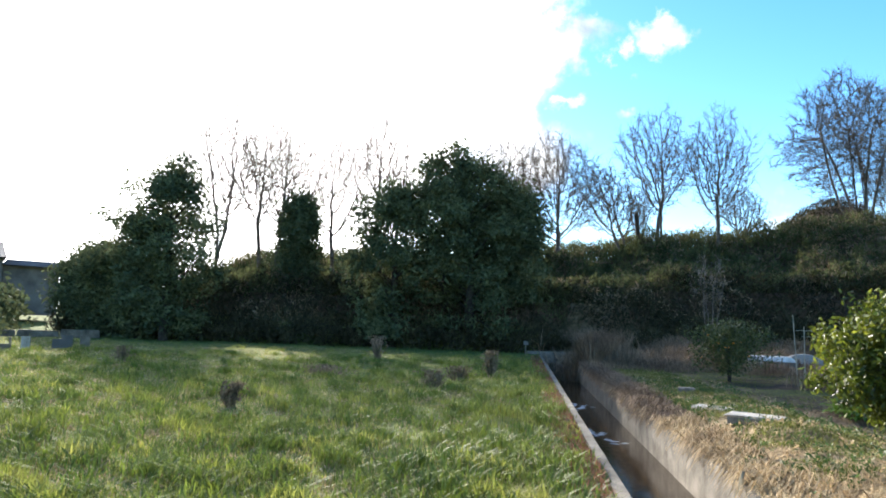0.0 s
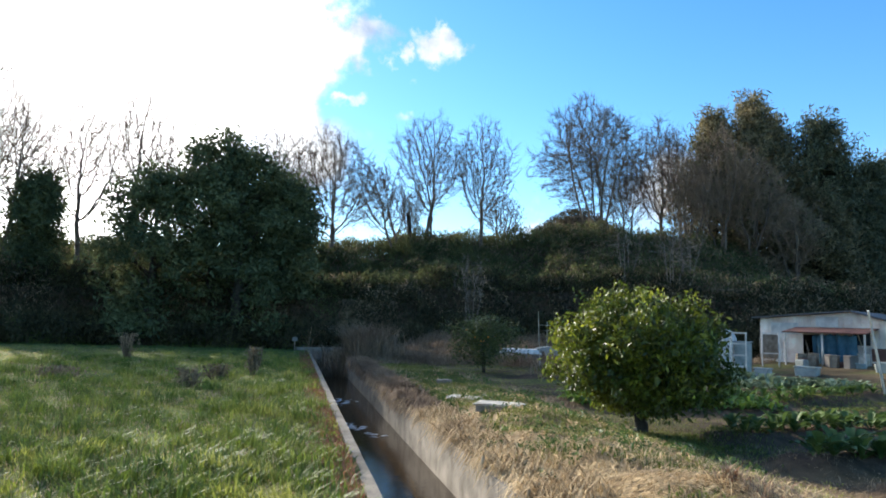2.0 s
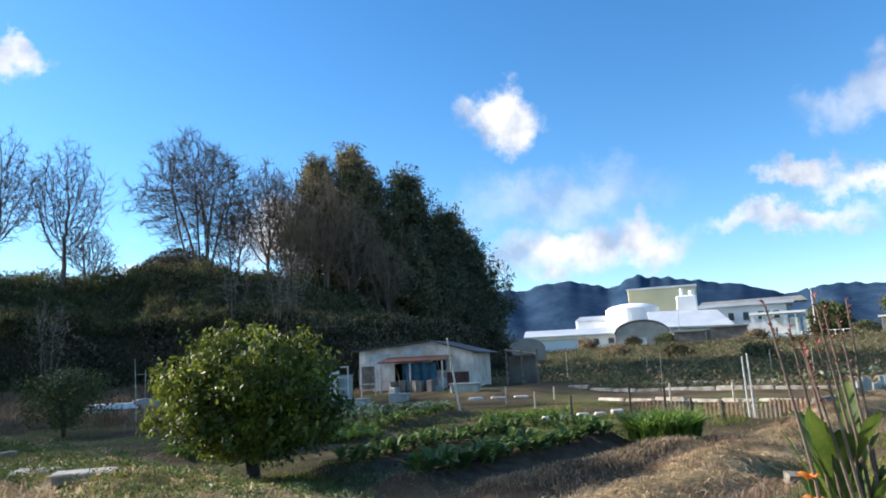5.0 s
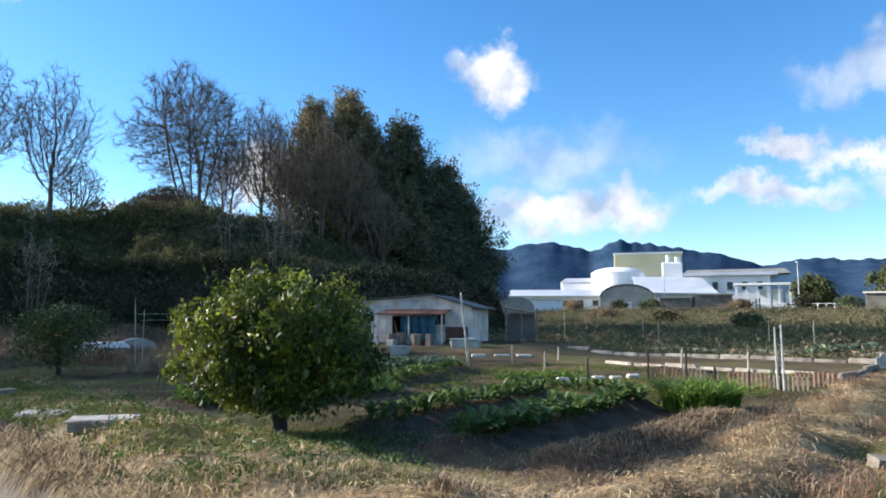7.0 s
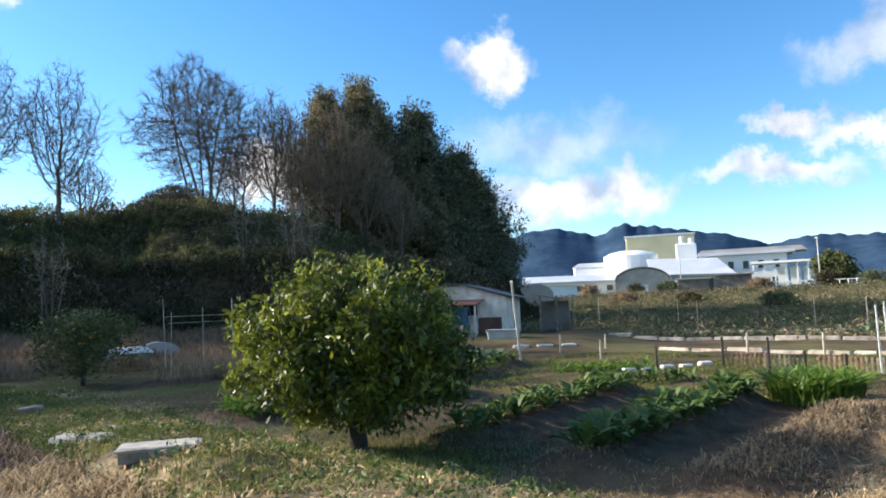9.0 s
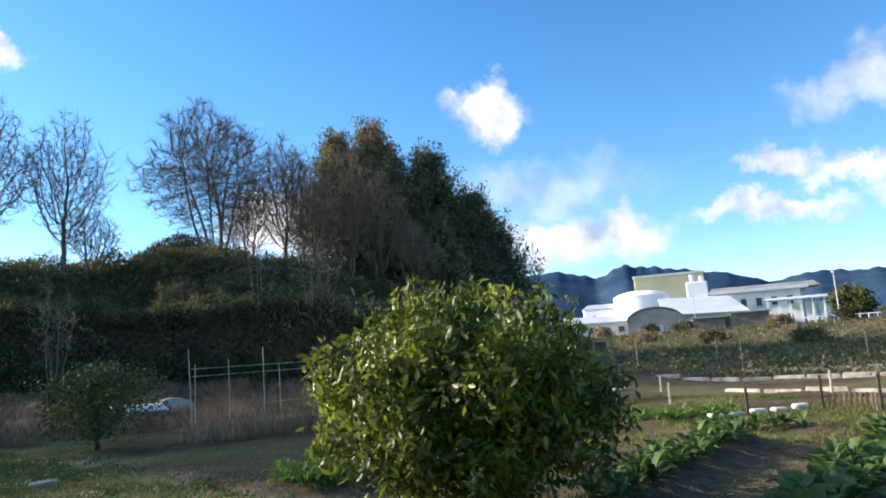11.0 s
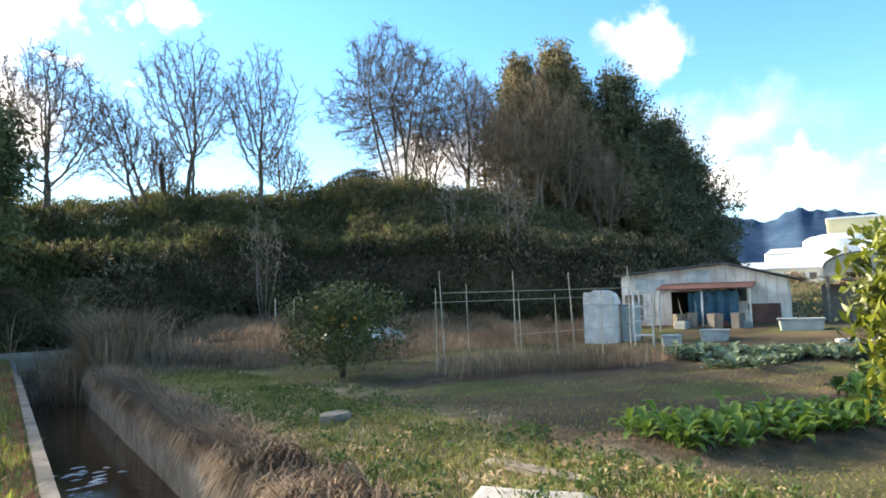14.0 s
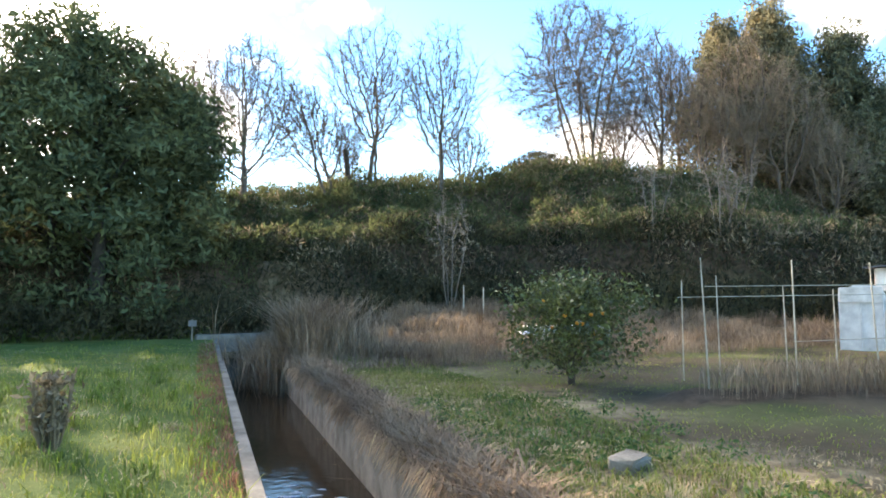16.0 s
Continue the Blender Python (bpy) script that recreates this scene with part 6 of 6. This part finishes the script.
grass("dry_bank_grass", near_bank, 26000, 0.115, 0.010, 0.9, M_STRAW, "long dry grass hanging over the ditch bank", 4, bank_height)
grass("green_bank_grass", lambda rng, n: (lambda xy: (xy[0][wobble(xy[0], xy[1], 0.8, 9.0) + 0.09 * (xy[1] - 7) > -0.1], xy[1][wobble(xy[0], xy[1], 0.8, 9.0) + 0.09 * (xy[1] - 7) > -0.1]))(far_bank(rng, n)), 95000, 0.10, 0.012, 0.75, M_WEED, "patches of green weeds on the ditch bank", 5)


def broad_weeds(name, count, seed, material, label):
    """Low broad-leaved weeds in scattered rosettes."""
    rng = np.random.default_rng(seed)
    y = 5.5 + 14 * rng.uniform(0, 1, count)
    x = edge_x(y) + 1.6 + 3.0 * rng.uniform(0, 1, count) ** 1.3
    x, y = np.repeat(x, 26), np.repeat(y, 26)
    r, t = 0.11 * np.sqrt(rng.uniform(0, 1, len(x))), rng.uniform(0, 6.283, len(x))
    x, y = x + r * np.cos(t), y + r * np.sin(t)
    z = land(x, y) + rng.uniform(0.0, 0.13, len(x))
    tagged(new(name, fast_mesh(name, *leaf_cards(rng, np.stack([x, y, z], 1), 0.022, upright=0.4, long=2.4), material)), label, "weeds", kind="stuff")


broad_weeds("leafy_weeds", 380, 51, M_VEG, "broad-leaved green weeds on the ditch bank")
broad_weeds("withered_leaves", 110, 52, M_STRAW, "withered broad leaves on the ditch bank")


def overhang(rng, n):
    y = 14 + 20 * rng.uniform(0, 1, n)
    return edge_x(y) + 1.36 + 0.35 * rng.uniform(0, 1, n), y


grass("overhanging_reeds", overhang, 22000, 0.36, 0.012, 0.9, M_REED, "withered weeds leaning over the ditch wall", 6)


def draped(name, n, seed, material, label, y0, y1, long):
    """Withered grass hanging from the bank down over the far ditch wall."""
    rng = np.random.default_rng(seed)
    y = y0 + (y1 - y0) * rng.uniform(0, 1, n)
    x = edge_x(y) + rng.uniform(1.40, 1.95, n)
    base = np.stack([x, y, land(x, y) - 0.01], 1)
    k = long * rng.uniform(0.4, 1.3, n) * (0.6 + 0.5 * smooth(-0.5, 0.5, wobble(x, y, 1.4, 3.0)))
    turn = rng.normal(0, 0.8, n)
    mid = base + np.stack([-0.5 * k * np.cos(turn), 0.5 * k * np.sin(turn), (0.15 + 0.5 * rng.uniform(0, 1, n)) * k], 1)
    tip = mid + np.stack([-0.4 * k * np.cos(turn), 0.5 * k * np.sin(turn), -rng.uniform(0.1, 0.95, n) * k], 1)
    w = np.stack([rng.normal(0, 0.004, n), np.full(n, 0.006), np.zeros(n)], 1)
    verts = np.stack([base, mid + w, tip, mid - w], 1).reshape(-1, 3)
    i = np.arange(n)[:, None] * 4
    faces = np.concatenate([i + np.array([[0, 1, 3]]), i + np.array([[3, 1, 2]])], 0)
    tagged(new(name, fast_mesh(name, verts, faces, material)), label, "grass", kind="stuff")


draped("hanging_grass", 22000, 31, M_STRAW, "pale dry grass hanging over the ditch wall", 0, 18, 0.30)
draped("hanging_weeds", 46000, 32, M_REED, "withered weeds hanging thickly into the ditch", 11, 34, 0.38)


def garden_points(rng, n):
    y = 1 + 25 * rng.uniform(0, 1, n)
    x = edge_x(y) + 3.2 + 14 * rng.uniform(0, 1, n) ** 1.4
    ok = np.ones(n, bool)
    for a, b, half, tall in BEDS:
        ok &= along(x, y, a, b) > half * 1.7
    return x[ok], y[ok]


grass("garden_grass", garden_points, 36000, 0.05, 0.012, 0.8, M_GRASS, "thin grass on trodden garden ground", 7)
def ridge_points(rng, n):
    x, s = rng.uniform(3, 42, n), rng.uniform(6, 13.5, n)
    y = np.interp(x, FRONT_X, FRONT_Y) + s
    ok = wobble(x, y, 0.9, 2.0) > -0.1
    return x[ok], y[ok]


grass("ridge_brush", ridge_points, 16000, 1.0, 0.022, 0.5, M_TWIG, "tangled brown brushwood along the top of the bank", 23, bank_height, "brushwood")


def path_points(rng, n):
    t = rng.uniform(0, 1, n) ** 1.8
    return 5.0 + 36 * t, 3.48 - 1.5 * t + rng.normal(0, 0.30, n)


def mats(name, pts_fn, count, long, material, label, seed):
    """Dry stems lying over one another, combed in patches."""
    rng = np.random.default_rng(seed)
    x, y = pts_fn(rng, count)
    ok = wobble(x, y, 1.6, seed * 1.0) + 0.5 * wobble(x, y, 4.1, 2.0) > rng.uniform(-1.2, 0.5, len(x))
    x, y = x[ok], y[ok]
    turn = 2.2 * wobble(x, y, 0.6, 1.0) + rng.normal(0, 0.7, len(x))
    k = long * rng.uniform(0.5, 1.4, len(x))
    z = land(x, y)
    base = np.stack([x, y, z - 0.01 + 0.05 * rng.uniform(0, 1, len(x)) ** 2], 1)
    tx, ty = x + k * np.cos(turn), y + k * np.sin(turn)
    tip = np.stack([tx, ty, land(tx, ty) + 0.012 + 0.05 * rng.uniform(0, 1, len(x)) ** 2], 1)
    mid = (base + tip) / 2 + np.stack([rng.normal(0, 0.01, len(x)), rng.normal(0, 0.01, len(x)), 0.014 + 0.035 * rng.uniform(0, 1, len(x))], 1)
    w = np.stack([-np.sin(turn), np.cos(turn), rng.normal(0, 0.5, len(x))], 1) * 0.0042
    verts = np.stack([base, mid + w, tip, mid - w], 1).reshape(-1, 3)
    n = np.arange(len(x))[:, None] * 4
    faces = np.concatenate([n + np.array([[0, 1, 3]]), n + np.array([[3, 1, 2]])], 0)
    tagged(new(name, fast_mesh(name, verts, faces, material)), label, "straw", kind="stuff")


mats("path_straw", path_points, 60000, 0.2, M_STRAW, "trodden straw along the garden path", 9)
mats("bank_straw", near_bank, 90000, 0.22, M_STRAW, "matted dry grass on the ditch bank", 12)


def edge_points(rng, n):
    t = rng.uniform(0, 1, n) ** 1.6
    x = 4.2 + 30 * t
    y = 3.4 - 1.7 * t + np.where(rng.uniform(size=n) < 0.45, 0.75, -0.95) + rng.normal(0, 0.28, n)
    ok = wobble(x, y, 1.3, 5.0) > -0.2
    return x[ok], y[ok]


grass("path_weeds", edge_points, 16000, 0.17, 0.010, 0.9, M_REED, "brown withered weeds beside the straw path", 27, bank_height, "weeds")
grass("russet_weeds", edge_points, 6000, 0.12, 0.010, 0.8, M_RED_GRASS, "russet weeds beside the straw path", 28, bank_height, "weeds")
grass("plot_grass", lambda rng, n: (lambda x, y: (x[wobble(x, y, 0.9, 4.0) > -0.15], y[wobble(x, y, 0.9, 4.0) > -0.15]))(rng.uniform(12.5, 21, n), rng.uniform(4.6, 13, n)), 30000, 0.10, 0.013, 0.8, M_WEED, "green grass between the vegetable plots", 29)
grass("bank_foot_weeds", lambda rng, n: (4.8 + 3.2 * rng.uniform(0, 1, n), 3.5 + 13 * rng.uniform(0, 1, n)), 16000, 0.05, 0.009, 1.1, M_BROWNBUSH, "low brown weeds on the trodden bank", 33, bank_height, "weeds")


def verge_green(rng, n):
    t = rng.uniform(0, 1, n) ** 1.5
    x, y = 6.5 + 26 * t + rng.normal(0, 0.7, n), 1.7 - 0.6 * t - 2.6 * rng.uniform(0, 1, n) ** 1.3 - np.abs(rng.normal(0, 0.5, n))
    ok = wobble(x, y, 0.7, 3.0) > -0.35
    return x[ok], y[ok]


grass("verge_grass", verge_green, 26000, 0.12, 0.014, 0.7, M_GRASS, "green grass beside the straw path", 19)
grass("tree_grass", lambda rng, n: (6.3 + rng.normal(0, 0.9, n), 8.2 + rng.normal(0, 0.6, n)), 9000, 0.085, 0.012, 0.6, M_WEED, "fresh green grass under the mandarin tree", 20)


def mound_points(rng, n):
    t = rng.uniform(0, 1, n)
    return 7.3 + 4.5 * t + rng.normal(0, 0.3, n), 4.75 - 0.45 * t + rng.normal(0, 0.3, n)


grass("mound_weeds", mound_points, 5000, 0.11, 0.012, 0.9, M_BROWNBUSH, "withered weeds on a dark soil mound", 10)


def reed_points(rng, n):
    return 5.6 + rng.normal(0, 0.6, n), 27.2 + rng.normal(0, 0.9, n)


grass("reed_clump", reed_points, 3400, 1.45, 0.02, 0.6, M_REED, "tall withered reeds beside the ditch", 11, category="reeds")


def weed_points(rng, n):
    x, y = rng.uniform(5.2, 24, n), rng.uniform(23.5, 36.5, n)
    ok = (x > edge_x(y) + 1.6) & (hill(x, y) < 1.5)
    return x[ok], y[ok]


grass("brown_weeds", weed_points, 60000, 0.42, 0.016, 0.6, M_REED, "brown withered weeds before the bank", 12, bank_height, "weeds")


def bean_points(rng, n):
    t = rng.uniform(0, 1, n)
    return 9.5 + 4.3 * t + rng.normal(0, 0.25, n), 18.1 - 1.25 * t + rng.normal(0, 0.3, n)


grass("withered_beans", bean_points, 1700, 0.45, 0.014, 0.35, M_REED, "withered stalks under the bean trellis", 13, category="stalks")


def plot_points(rng, n):
    x, y = rng.uniform(30, 92, n), rng.uniform(-14, 46, n)
    ok = hill(x, y) < 0.3
    return x[ok], y[ok]


grass("overgrown_plots", plot_points, 26000, 0.26, 0.05, 1.2, M_EVERGREEN, "overgrown dark green plots before the factory", 14, bank_height, "weeds")
grass("withered_plots", plot_points, 60000, 0.24, 0.035, 1.2, M_BROWNBUSH, "dull withered weeds in the far plots", 15, bank_height, "weeds")
def plot_bushes(name, count, seed, material, label):
    """Low rank growth over the far plots, lumpy and uneven."""
    rng = np.random.default_rng(seed)
    x, y = plot_points(rng, count // 16)
    tall = 0.12 + 0.6 * rng.uniform(0, 1, len(x)) ** 2.5
    wide = rng.uniform(0.2, 1.1, len(x))
    x, y, tall, wide = (np.repeat(v, 22) for v in (x, y, tall, wide))
    x, y = x + wide * rng.normal(0, 1, len(x)), y + wide * rng.normal(0, 1, len(x))
    z = land(x, y) + tall * rng.uniform(0, 1.3, len(x))
    tagged(new(name, fast_mesh(name, *leaf_cards(rng, np.stack([x, y, z], 1), 0.065, upright=0.5, long=3.2), material)), label, "weeds", kind="stuff")


def rim_points(rng, n):
    x, y = rng.uniform(80, 99, n), rng.uniform(-20, 60, n)
    ok = (hill(x, y) < 0.3) & (wobble(x, y, 0.22, 3.0) + 0.5 * wobble(x, y, 0.7, 1.0) > -0.15)
    return x[ok], y[ok]


grass("far_reeds", rim_points, 14000, 0.42, 0.06, 0.9, M_DARKBUSH, "brown reeds before the factory", 24, bank_height, "reeds")
grass("far_brush", rim_points, 16000, 0.5, 0.07, 0.9, M_DARKBUSH, "dark brush before the factory", 25, lambda x, y: 0.4 + 0.9 * smooth(-0.2, 0.7, wobble(x, y, 0.5, 8.0)), "brushwood")
plot_bushes("plot_bushes", 44000, 2, M_EVERGREEN, "dark rank bushes in the far plots")
plot_bushes("plot_brush", 40000, 4, M_BROWNBUSH, "dull olive-brown brush in the far plots")
grass("straw_verge", lambda rng, n: (rng.uniform(28, 70, n), rng.uniform(-9, 2.2, n)), 26000, 0.5, 0.05, 0.6, M_STRAW, "tall straw-coloured grass beside the path", 16)
